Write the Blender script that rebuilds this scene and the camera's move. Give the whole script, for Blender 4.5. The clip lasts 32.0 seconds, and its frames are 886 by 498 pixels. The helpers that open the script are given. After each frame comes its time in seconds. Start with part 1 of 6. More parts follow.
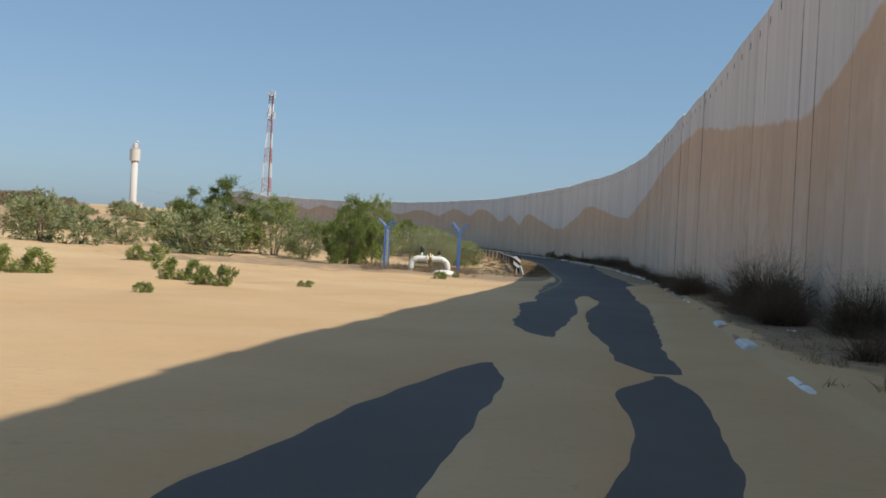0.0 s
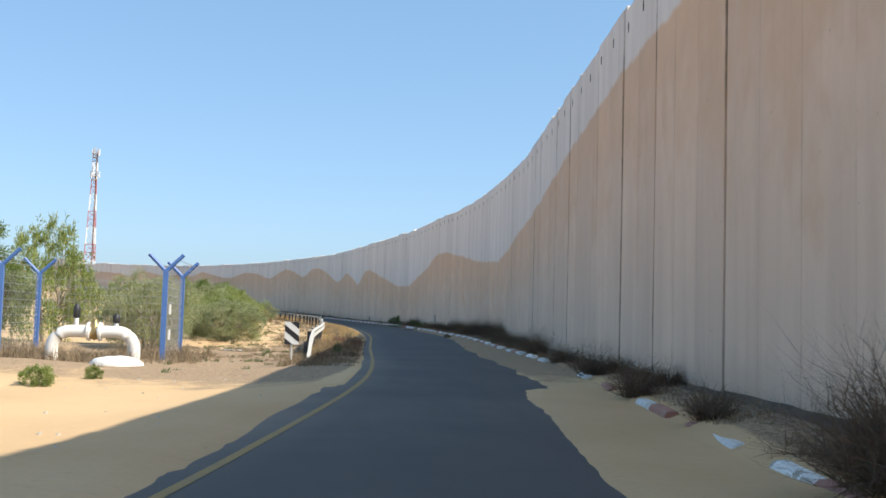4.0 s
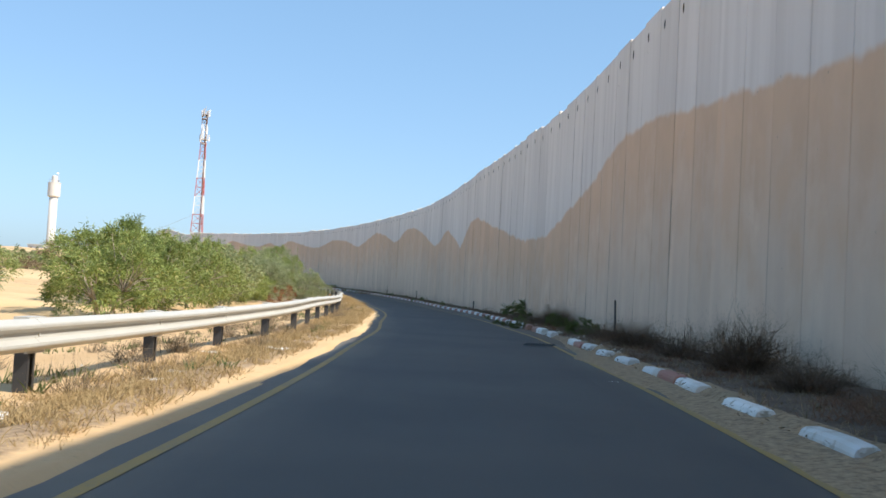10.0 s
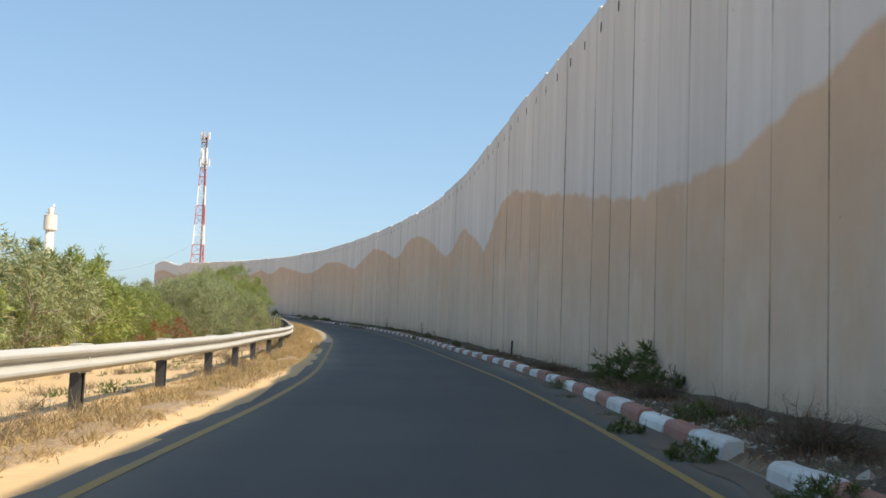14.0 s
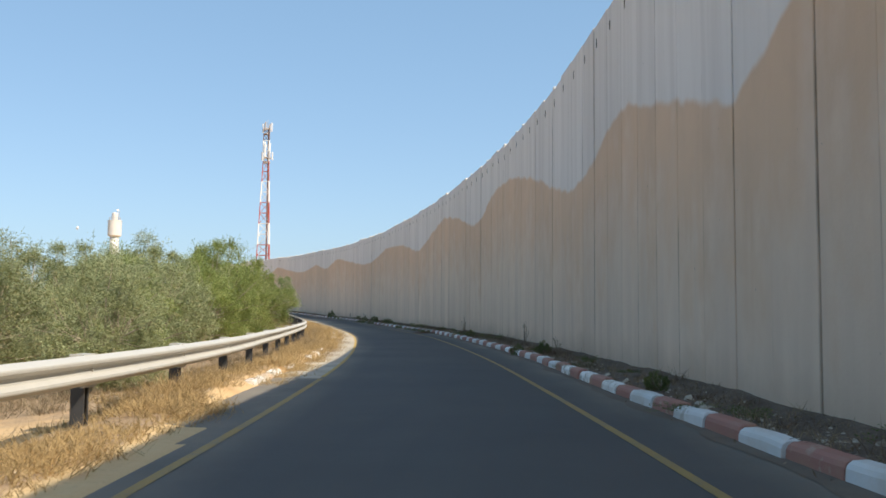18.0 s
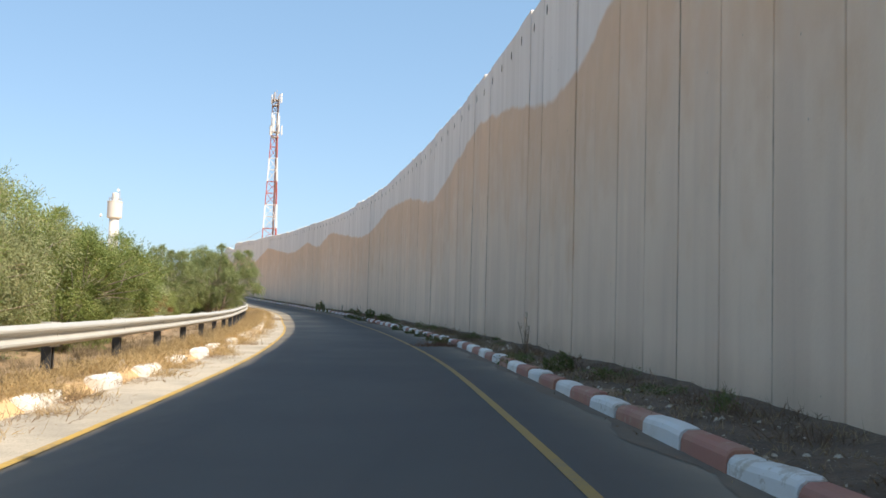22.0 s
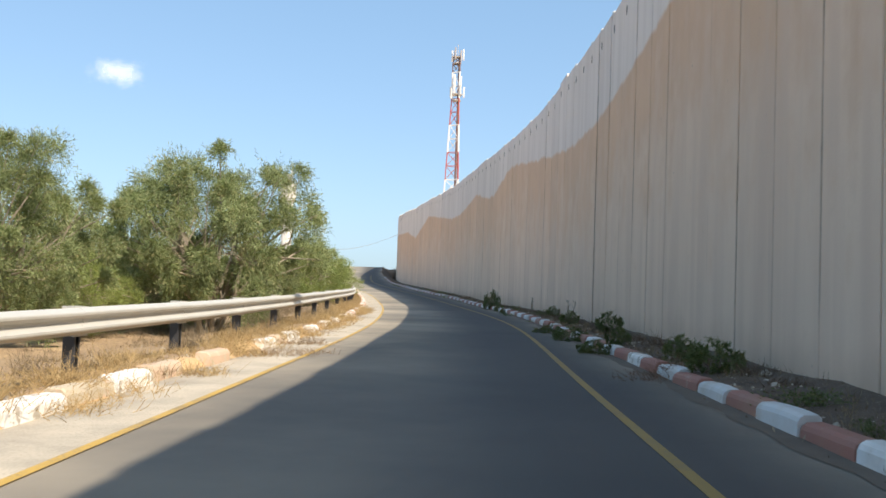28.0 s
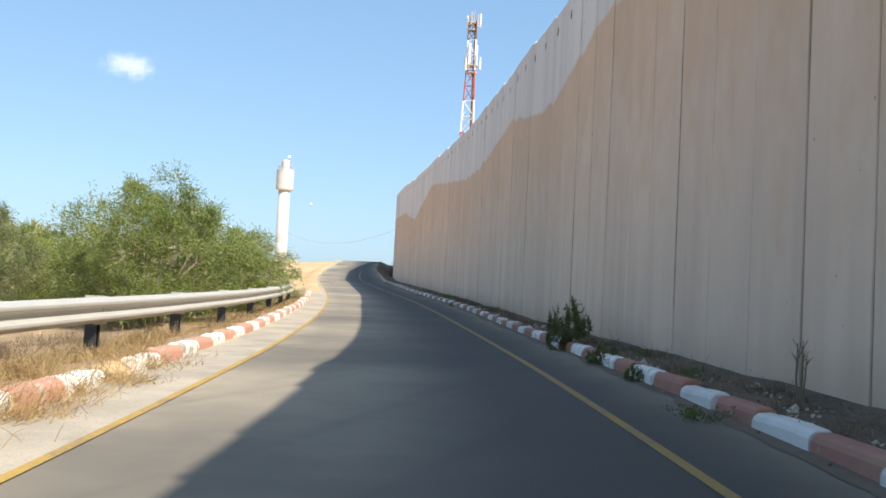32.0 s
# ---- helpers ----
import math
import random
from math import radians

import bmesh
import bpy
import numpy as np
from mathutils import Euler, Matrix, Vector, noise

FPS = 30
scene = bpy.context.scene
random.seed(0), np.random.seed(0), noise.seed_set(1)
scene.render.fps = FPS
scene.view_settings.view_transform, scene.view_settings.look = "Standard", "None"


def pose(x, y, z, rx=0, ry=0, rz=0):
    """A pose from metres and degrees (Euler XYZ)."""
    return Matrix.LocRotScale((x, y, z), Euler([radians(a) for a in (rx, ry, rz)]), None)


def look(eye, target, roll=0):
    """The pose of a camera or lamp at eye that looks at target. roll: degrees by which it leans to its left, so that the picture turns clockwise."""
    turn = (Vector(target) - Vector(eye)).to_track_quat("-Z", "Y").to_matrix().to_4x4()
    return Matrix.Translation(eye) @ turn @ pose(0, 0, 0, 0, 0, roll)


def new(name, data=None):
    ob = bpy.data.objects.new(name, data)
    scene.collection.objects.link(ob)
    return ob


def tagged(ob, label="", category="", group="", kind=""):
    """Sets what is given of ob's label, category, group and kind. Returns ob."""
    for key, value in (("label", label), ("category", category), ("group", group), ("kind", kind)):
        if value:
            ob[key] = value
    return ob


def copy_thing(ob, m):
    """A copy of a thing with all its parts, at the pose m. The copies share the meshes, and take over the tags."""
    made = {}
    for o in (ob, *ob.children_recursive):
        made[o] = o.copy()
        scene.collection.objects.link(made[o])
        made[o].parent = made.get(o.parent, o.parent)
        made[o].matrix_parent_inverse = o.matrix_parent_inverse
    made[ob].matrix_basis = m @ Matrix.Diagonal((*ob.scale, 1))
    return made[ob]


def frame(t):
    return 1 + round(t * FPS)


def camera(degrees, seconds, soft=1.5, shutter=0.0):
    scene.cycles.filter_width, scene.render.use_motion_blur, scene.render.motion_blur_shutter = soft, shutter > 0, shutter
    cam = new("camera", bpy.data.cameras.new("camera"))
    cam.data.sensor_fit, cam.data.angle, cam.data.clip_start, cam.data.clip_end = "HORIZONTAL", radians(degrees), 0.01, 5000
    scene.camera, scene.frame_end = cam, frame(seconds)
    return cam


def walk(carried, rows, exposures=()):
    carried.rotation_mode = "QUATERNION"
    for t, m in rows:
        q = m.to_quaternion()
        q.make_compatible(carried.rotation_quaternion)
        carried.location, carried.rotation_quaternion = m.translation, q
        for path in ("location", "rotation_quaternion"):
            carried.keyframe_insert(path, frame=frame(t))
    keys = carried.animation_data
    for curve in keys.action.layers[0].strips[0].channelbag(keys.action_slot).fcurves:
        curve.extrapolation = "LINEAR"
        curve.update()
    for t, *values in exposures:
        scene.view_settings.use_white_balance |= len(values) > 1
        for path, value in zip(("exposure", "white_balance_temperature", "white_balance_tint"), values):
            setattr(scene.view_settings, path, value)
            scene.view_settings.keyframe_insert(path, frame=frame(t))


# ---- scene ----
cam = camera(47.5, 32.0, soft=1.6, shutter=0.08)
METRES, EYE = 220.0, 1.05
ROWS = [
    (0.0, 0.0, 0.0, 0.0, 0.02, -0.3, -2.98),
    (0.5, 0.0021, 0.0141, -0.0002, -4.52, 0.9, -3.31),
    (1.0, 0.0043, 0.0285, -0.0004, -9.01, 1.82, -3.06),
    (1.5, 0.0065, 0.0431, -0.0006, -9.75, 1.99, -3.23),
    (2.0, 0.0088, 0.0586, -0.0008, -6.82, 1.02, -2.63),
    (2.5, 0.0113, 0.0742, -0.0009, -7.23, 1.65, -1.7),
    (3.0, 0.0139, 0.0903, -0.001, -7.47, 3.14, -1.36),
    (3.5, 0.0167, 0.1069, -0.001, -7.97, 3.58, -1.64),
    (5.5, 0.0264, 0.1669, -0.0018, -7.8, 4.99, -1.57),
    (6.0, 0.0289, 0.1838, -0.0018, -7.44, 4.18, -2.31),
    (6.5, 0.0311, 0.2012, -0.0018, -7.17, 3.47, -2.36),
    (7.0, 0.0331, 0.219, -0.0016, -5.92, 4.46, -2.66),
    (7.5, 0.0349, 0.2369, -0.0016, -4.68, 3.19, -2.81),
    (8.0, 0.0366, 0.2552, -0.0015, -3.53, 3.49, -3.53),
    (8.5, 0.0383, 0.2739, -0.0013, -3.66, 3.93, -3.11),
    (9.0, 0.0397, 0.2923, -0.0012, -3.33, 3.97, -3.13),
    (9.5, 0.0409, 0.3108, -0.0013, -1.45, 2.35, -3.76),
    (10.0, 0.0419, 0.329, -0.0011, -0.01, 2.77, -3.12),
    (10.5, 0.0426, 0.3461, -0.0008, 1.85, 3.05, -3.34),
    (11.0, 0.0431, 0.3619, -0.0007, 1.45, 4.27, -2.96),
    (11.5, 0.0434, 0.3765, -0.0006, 1.43, 4.24, -3.36),
    (12.0, 0.0435, 0.3902, -0.0005, 0.77, 6.08, -3.38),
    (12.5, 0.0436, 0.4038, -0.0004, 1.38, 4.7, -2.25),
    (13.0, 0.0435, 0.4171, -0.0004, 1.44, 4.25, -1.71),
    (13.5, 0.0435, 0.4306, -0.0003, 0.73, 4.58, -2.12),
    (14.0, 0.0434, 0.4449, -0.0003, 1.29, 4.52, -2.07),
    (14.5, 0.043, 0.4596, -0.0002, 1.64, 4.81, -1.33),
    (15.0, 0.0425, 0.475, -0.0, 3.01, 4.82, -1.57),
    (15.5, 0.0418, 0.4907, -0.0, 2.22, 5.16, -1.16),
    (17.5, 0.0371, 0.5459, 0.0004, 5.14, 4.42, -1.05),
    (18.0, 0.0354, 0.5628, 0.0004, 6.02, 4.39, -0.46),
    (18.5, 0.0335, 0.5802, 0.0004, 5.6, 4.61, -1.07),
    (19.0, 0.0321, 0.5975, 0.0005, 6.25, 4.44, -0.88),
    (19.5, 0.0305, 0.615, 0.0007, 5.63, 4.84, -2.0),
    (20.0, 0.0286, 0.6325, 0.0009, 9.44, 2.62, -1.94),
    (20.5, 0.0267, 0.6487, 0.0011, 7.67, 2.74, -1.98),
    (21.0, 0.0246, 0.6638, 0.0012, 8.35, 4.43, -2.01),
    (21.5, 0.0228, 0.6778, 0.0014, 7.85, 4.78, -1.86),
    (22.0, 0.0209, 0.6911, 0.0016, 7.36, 4.1, -1.64),
    (22.5, 0.0189, 0.7041, 0.0019, 9.31, 3.26, -2.24),
    (23.0, 0.0165, 0.7174, 0.0021, 11.69, 3.71, -2.51),
    (23.5, 0.014, 0.7306, 0.0022, 12.59, 3.53, -2.04),
    (24.0, 0.0116, 0.7431, 0.0024, 12.59, 3.18, -2.57),
    (24.5, 0.0088, 0.7569, 0.0026, 12.96, 3.32, -2.05),
    (25.0, 0.0057, 0.771, 0.0029, 14.29, 3.19, -2.48),
    (25.5, 0.0024, 0.7853, 0.0031, 14.28, 3.92, -2.15),
    (27.5, -0.0144, 0.8504, 0.0039, 17.13, 3.91, -1.84),
    (28.0, -0.0192, 0.8665, 0.0042, 18.35, 3.29, -2.12),
    (28.5, -0.0241, 0.8823, 0.0046, 19.42, 3.37, -2.49),
    (29.0, -0.029, 0.8977, 0.0049, 20.41, 3.84, -2.6),
    (29.5, -0.0339, 0.913, 0.0052, 20.09, 4.31, -1.75),
    (30.0, -0.0387, 0.9282, 0.0055, 18.75, 3.41, -1.97),
    (30.5, -0.0434, 0.943, 0.0058, 18.1, 2.89, -1.71),
    (31.0, -0.0481, 0.9573, 0.0063, 17.58, 2.03, -3.34),
    (31.5, -0.0531, 0.9718, 0.0066, 20.05, 1.87, -3.29),
    (32.0, -0.0577, 0.9851, 0.007, 18.98, 3.22, -2.94),
]
EXPOSURES = [(0.0, -0.4, 6760, 10), (0.6, -0.12, 6460, 9), (1.2, 0.12, 6260, 8), (2.0, 0.3, 6620, 9.3), (3.5, 0.32, 6620, 9.3), (6.0, 0.28, 6470, 8.8), (9.0, 0.33, 6470, 9.3), (10.5, 0.33, 6670, 9.3), (12.5, 0.3, 7120, 10.3), (14.0, 0.26, 7220, 10.3), (18.0, 0.22, 7070, 10.3), (20.0, 0.36, 7110, 11.5), (25.5, 0.38, 7110, 11.5), (29.0, 0.36, 6860, 10.7), (30.0, 0.24, 6660, 10), (31.0, 0.2, 6660, 10), (32.0, 0.34, 6760, 10)]
walk(cam, [(t, pose(METRES * x, METRES * y, METRES * z + EYE, 90 + pitch, roll, yaw)) for t, x, y, z, yaw, pitch, roll in ROWS], EXPOSURES)

# ---- daylight: a clear sky and a sun that stands behind the wall ----
SUN_EL = radians(45.5)
SUN_AZ = radians(120.0)
world = bpy.data.worlds.new("sky")
scene.world = world
world.use_nodes = True
wn = world.node_tree
sky = wn.nodes.new("ShaderNodeTexSky")
sky.sky_type = "NISHITA"
sky.sun_disc = False
sky.sun_elevation, sky.sun_rotation = SUN_EL, SUN_AZ
sky.air_density, sky.dust_density, sky.ozone_density = 0.8, 1.5, 1.5
haze = wn.nodes.new("ShaderNodeMix")
haze.data_type = "RGBA"
haze.inputs[0].default_value = 0.36
haze.inputs[7].default_value = (1.85, 3.9, 6.3, 1)
wn.links.new(sky.outputs["Color"], haze.inputs[6])
wn.links.new(haze.outputs[2], wn.nodes["Background"].inputs["Color"])
wn.nodes["Background"].inputs["Strength"].default_value = 0.15
sun = new("sun", bpy.data.lights.new("sun", "SUN"))
sun.data.energy, sun.data.angle, sun.data.color = 5.0, radians(0.55), (1.0, 0.94, 0.84)
to_sun = Vector((math.sin(SUN_AZ) * math.cos(SUN_EL), math.cos(SUN_AZ) * math.cos(SUN_EL), math.sin(SUN_EL)))
sun.matrix_world = look(to_sun * 60, (0, 0, 0))


# ---- materials ----
class Mat:
    """A node material with short ways to add nodes."""

    def __init__(self, name, rough=0.8, metal=0.0):
        self.m = bpy.data.materials.new(name)
        self.m.use_nodes = True
        self.t = self.m.node_tree
        self.b = self.t.nodes["Principled BSDF"]
        self.b.inputs["Roughness"].default_value = rough
        self.b.inputs["Metallic"].default_value = metal

    def put(self, value, socket):
        if isinstance(value, bpy.types.NodeSocket):
            self.t.links.new(value, socket)
        elif isinstance(value, (tuple, list)) and len(value) == 3 and socket.type == "RGBA":
            socket.default_value = (*value, 1)
        else:
            socket.default_value = value

    def coords(self, which="Position"):
        if which == "Position":
            return self.t.nodes.new("ShaderNodeNewGeometry").outputs["Position"]
        return self.t.nodes.new("ShaderNodeTexCoord").outputs[which]

    def stretch(self, vec, sx, sy, sz):
        n = self.t.nodes.new("ShaderNodeVectorMath")
        n.operation = "MULTIPLY"
        self.put(vec, n.inputs[0])
        n.inputs[1].default_value = (sx, sy, sz)
        return n.outputs[0]

    def noise(self, vec, scale, detail=4.0, rough=0.55, lo=0.0, hi=1.0):
        n = self.t.nodes.new("ShaderNodeTexNoise")
        self.put(vec, n.inputs["Vector"])
        n.inputs["Scale"].default_value, n.inputs["Detail"].default_value, n.inputs["Roughness"].default_value = scale, detail, rough
        if (lo, hi) == (0.0, 1.0):
            return n.outputs["Fac"]
        return self.ramp(n.outputs["Fac"], lo, hi)

    def ramp(self, value, lo, hi, a=0.0, b=1.0):
        n = self.t.nodes.new("ShaderNodeMapRange")
        n.interpolation_type = "SMOOTHSTEP"
        for i, v in enumerate((value, lo, hi, a, b)):
            self.put(v, n.inputs[i])
        return n.outputs[0]

    def math(self, op, a, b=0.0):
        n = self.t.nodes.new("ShaderNodeMath")
        n.operation = op
        self.put(a, n.inputs[0])
        self.put(b, n.inputs[1])
        return n.outputs[0]

    def split(self, vec):
        n = self.t.nodes.new("ShaderNodeSeparateXYZ")
        self.put(vec, n.inputs[0])
        return n.outputs

    def mix(self, fac, a, b, how="MIX"):
        n = self.t.nodes.new("ShaderNodeMix")
        n.data_type, n.blend_type = "RGBA", how
        self.put(fac, n.inputs[0])
        self.put(a, n.inputs[6])
        self.put(b, n.inputs[7])
        return n.outputs[2]

    def island(self):
        return self.t.nodes.new("ShaderNodeNewGeometry").outputs["Random Per Island"]

    def each(self):
        return self.t.nodes.new("ShaderNodeObjectInfo").outputs["Random"]

    def prop(self, name):
        n = self.t.nodes.new("ShaderNodeAttribute")
        n.attribute_type, n.attribute_name = "OBJECT", name
        return n.outputs["Fac"]

    def colour(self, value):
        self.put(value, self.b.inputs["Base Color"])
        return self

    def rough(self, value):
        self.put(value, self.b.inputs["Roughness"])
        return self

    def bump(self, height, strength=0.3, distance=0.02):
        n = self.t.nodes.new("ShaderNodeBump")
        n.inputs["Strength"].default_value, n.inputs["Distance"].default_value = strength, distance
        self.put(height, n.inputs["Height"])
        self.t.links.new(n.outputs[0], self.b.inputs["Normal"])
        return self


def plain(name, colour, rough=0.7, metal=0.0, vary=0.25, scale=6.0):
    """A surface of one colour with grain and blotches."""
    m = Mat(name, rough, metal)
    p = m.coords("Object")
    big, fine = m.noise(p, scale, 5.0), m.noise(p, scale * 14, 3.0)
    dark = tuple(c * (1 - vary) for c in colour)
    light = tuple(min(1.0, c * (1 + vary)) for c in colour)
    m.colour(m.mix(m.math("ADD", m.math("MULTIPLY", big, 0.7), m.math("MULTIPLY", fine, 0.3)), dark, light))
    m.bump(fine, 0.15, 0.005)
    return m.m


def sand_material():
    m = Mat("sand", 0.95)
    p = m.coords()
    dry = m.mix(m.noise(p, 0.35, 5.0, lo=0.3, hi=0.7), (0.565, 0.362, 0.18), (0.625, 0.42, 0.225))
    pale = m.mix(m.noise(p, 0.06, 4.0, lo=0.45, hi=0.65), dry, (0.66, 0.47, 0.25))
    speck = m.noise(p, 9.0, 6.0, 0.7)
    col = m.mix(m.ramp(speck, 0.56, 0.72, 0.0, 0.5), pale, (0.36, 0.25, 0.14))
    col = m.mix(m.ramp(m.noise(p, 60.0, 2.0), 0.3, 0.8, 0.0, 0.3), col, (0.52, 0.37, 0.2))
    cover = m.t.nodes.new("ShaderNodeAttribute")
    cover.attribute_name = "thatch"
    thatch = m.mix(m.noise(p, 14.0, 5.0, 0.7, 0.35, 0.65), (0.22, 0.148, 0.088), (0.43, 0.30, 0.175))
    patchy = m.ramp(m.math("ADD", m.math("MULTIPLY", cover.outputs["Fac"], 1.25), m.noise(p, 1.4, 5.0, 0.65)), 0.85, 1.25)
    earth = m.mix(m.noise(p, 5.0, 6.0, 0.7, 0.35, 0.65), (0.13, 0.085, 0.056), (0.25, 0.17, 0.112))
    trodden = m.ramp(m.math("ADD", cover.outputs["Fac"], m.math("MULTIPLY", m.math("SUBTRACT", m.noise(p, 2.2, 4.0, 0.6), 0.5), 0.9)), 1.05, 1.75)
    m.colour(m.mix(trodden, m.mix(patchy, col, thatch), earth))
    ripple = m.noise(m.stretch(p, 1.0, 2.6, 1.0), 3.0, 6.0, 0.6)
    return m.bump(ripple, 0.55, 0.06).m


def asphalt_material():
    m = Mat("asphalt", 0.85)
    p = m.coords()
    base = m.mix(m.noise(p, 0.5, 5.0, lo=0.3, hi=0.7), (0.034, 0.0355, 0.0385), (0.048, 0.0485, 0.05))
    grit = m.noise(p, 90.0, 2.0, 0.7)
    col = m.mix(m.ramp(grit, 0.35, 0.75), base, (0.07, 0.069, 0.068))
    pale_cover = m.t.nodes.new("ShaderNodeAttribute")
    pale_cover.attribute_name = "dust_and_sun"
    dust_and_sun = m.math("MULTIPLY", m.math("ADD", m.noise(p, 0.22, 5.0, 0.6, 0.25, 0.8), 0.4), pale_cover.outputs["Fac"])
    col = m.mix(dust_and_sun, col, (0.41, 0.345, 0.255))
    track = m.noise(m.stretch(p, 1.6, 0.09, 1.0), 1.0, 4.0, 0.6)
    col = m.mix(m.ramp(track, 0.5, 0.75, 0.0, 0.28), col, (0.045, 0.046, 0.05))
    m.colour(col)
    m.rough(m.ramp(grit, 0.2, 0.8, 0.7, 0.95))
    return m.bump(grit, 0.4, 0.01).m


def verge_material():
    """The worn road edge: old asphalt under drifted sand, coloured paler still for the sun on it."""
    m = Mat("dusty_sunlit_road_edge", 0.92)
    p = m.coords()
    col = m.mix(m.noise(p, 1.1, 6.0, 0.6, 0.3, 0.68), (0.36, 0.315, 0.25), (0.54, 0.465, 0.36))
    col = m.mix(m.ramp(m.noise(p, 55.0, 2.0), 0.4, 0.8, 0.0, 0.5), col, (0.2, 0.17, 0.13))
    m.colour(col)
    return m.bump(m.noise(p, 40.0, 3.0), 0.3, 0.01).m


def concrete_material():
    """Precast panels, sprayed in pale sky grey above a line of hills and in sand colour below it."""
    m = Mat("painted_concrete", 0.88)
    world_p, own = m.coords(), m.coords("Object")
    ox, oy, oz = m.split(own)
    across = m.math("ADD", m.math("DIVIDE", ox, 1.5), 0.5)
    line = m.math("ADD", m.math("MULTIPLY", m.prop("hill_a"), m.math("SUBTRACT", 1.0, across)), m.math("MULTIPLY", m.prop("hill_b"), across))
    wobble = m.math("MULTIPLY", m.math("SUBTRACT", m.noise(world_p, 1.1, 3.0, 0.5), 0.5), 0.42)
    over = m.ramp(m.math("SUBTRACT", oz, m.math("ADD", line, wobble)), -0.07, 0.09)
    under = m.math("SUBTRACT", line, oz)
    # soft upright spray bands about half a metre wide, and drifting blotches
    bands = m.noise(m.stretch(world_p, 1.0, 1.0, 0.07), 1.9, 3.0, 0.5)
    streak = m.noise(m.stretch(world_p, 2.2, 2.2, 0.14), 1.6, 4.0, 0.55)
    blotch = m.noise(world_p, 0.7, 6.0, 0.6)
    cloudy = m.noise(m.stretch(world_p, 1.0, 1.0, 0.75), 1.7, 4.0, 0.55)
    mottle = m.noise(world_p, 3.5, 5.0, 0.6)
    sky_paint = m.mix(m.ramp(bands, 0.38, 0.66), SKY_PAINT_A, SKY_PAINT_B)
    brown = m.mix(m.ramp(blotch, 0.35, 0.65), BROWN_A, BROWN_B)
    pale = m.mix(m.ramp(bands, 0.35, 0.68), PALE_A, PALE_B)
    faded = m.math("ADD", m.math("DIVIDE", under, 5.2), m.math("ADD", m.math("MULTIPLY", m.math("SUBTRACT", bands, 0.5), 1.15), m.math("ADD", m.math("MULTIPLY", m.math("SUBTRACT", blotch, 0.5), 1.35), m.math("MULTIPLY", m.math("SUBTRACT", cloudy, 0.5), 1.0))))
    low = m.mix(m.ramp(faded, 0.02, 0.8), brown, pale)
    col = m.mix(over, low, sky_paint)
    col = m.mix(m.ramp(mottle, 0.55, 0.8, 0.0, 0.16), col, m.mix(over, (0.52, 0.40, 0.30), (0.62, 0.57, 0.52)))
    tone = m.math("ADD", 0.95, m.math("MULTIPLY", m.each(), 0.09))
    n = m.t.nodes.new("ShaderNodeCombineXYZ")
    for i in range(3):
        m.put(tone, n.inputs[i])
    col = m.mix(1.0, col, n.outputs[0], "MULTIPLY")
    # rust-brown runs beside some of the joints, and a darker brown towards the foot
    run = m.noise(m.stretch(world_p, 1.0, 1.0, 0.35), 1.3, 3.0, 0.5, 0.44, 0.58)
    near = m.math("MULTIPLY", m.ramp(m.math("ADD", m.math("ABSOLUTE", ox), m.math("MULTIPLY", m.math("SUBTRACT", mottle, 0.5), 0.04)), 0.70, 0.748), run)
    stain = m.math("ADD", m.math("MULTIPLY", m.prop("stain_a"), m.math("SUBTRACT", 1.0, across)), m.math("MULTIPLY", m.prop("stain_b"), across))
    col = m.mix(m.math("MINIMUM", m.math("MULTIPLY", m.math("MULTIPLY", near, stain), 0.72), 0.9), col, (0.20, 0.155, 0.12))
    col = m.mix(m.ramp(streak, 0.64, 0.82, 0.0, 0.13), col, (0.34, 0.28, 0.23))
    col = m.mix(m.ramp(m.math("ADD", oz, m.math("MULTIPLY", blotch, 0.9)), 0.5, 1.25, 0.4, 0.0), col, (0.36, 0.27, 0.19))
    col = m.mix(m.ramp(m.noise(world_p, 9.0, 1.0), 0.80, 0.815, 0.0, 0.6), col, (0.2, 0.18, 0.16))
    m.colour(col)
    return m.bump(m.math("ADD", m.noise(world_p, 22.0, 5.0), m.math("MULTIPLY", mottle, 0.6)), 0.22, 0.012).m


SKY_PAINT_A, SKY_PAINT_B = (0.755, 0.695, 0.655), (0.685, 0.625, 0.585)
BROWN_A, BROWN_B = (0.70, 0.485, 0.33), (0.645, 0.445, 0.305)
PALE_A, PALE_B = (0.775, 0.59, 0.445), (0.705, 0.525, 0.395)


def paint_on_stone(name, colour, wear, under=(0.42, 0.38, 0.32)):
    m = Mat(name, 0.8)
    p = m.coords()
    worn = m.math("ADD", m.noise(p, 4.5, 6.0, 0.7), m.math("MULTIPLY", m.each(), 0.12))
    dirt = m.noise(p, 1.3, 4.0, 0.6, 0.4, 0.75)
    col = m.mix(m.ramp(worn, wear, wear + 0.05), colour, under)
    col = m.mix(m.math("MULTIPLY", dirt, 0.4), col, (0.40, 0.30, 0.19))
    m.colour(col)
    return m.bump(m.noise(p, 30.0, 4.0), 0.3, 0.01).m


def line_paint(name, paint):
    """Thin yellow road paint, rubbed down to the grit."""
    m = Mat(name, 0.75)
    p = m.coords()
    rub = m.math("ADD", m.math("MULTIPLY", m.noise(p, 38.0, 3.0, 0.7), 0.6), m.math("MULTIPLY", m.noise(p, 1.7, 4.0, 0.6), 0.5))
    col = m.mix(m.ramp(rub, 0.5, 0.72, 0.0, 0.85), paint, (0.19, 0.16, 0.11))
    m.colour(col)
    return m.bump(m.noise(p, 60.0, 2.0), 0.3, 0.006).m


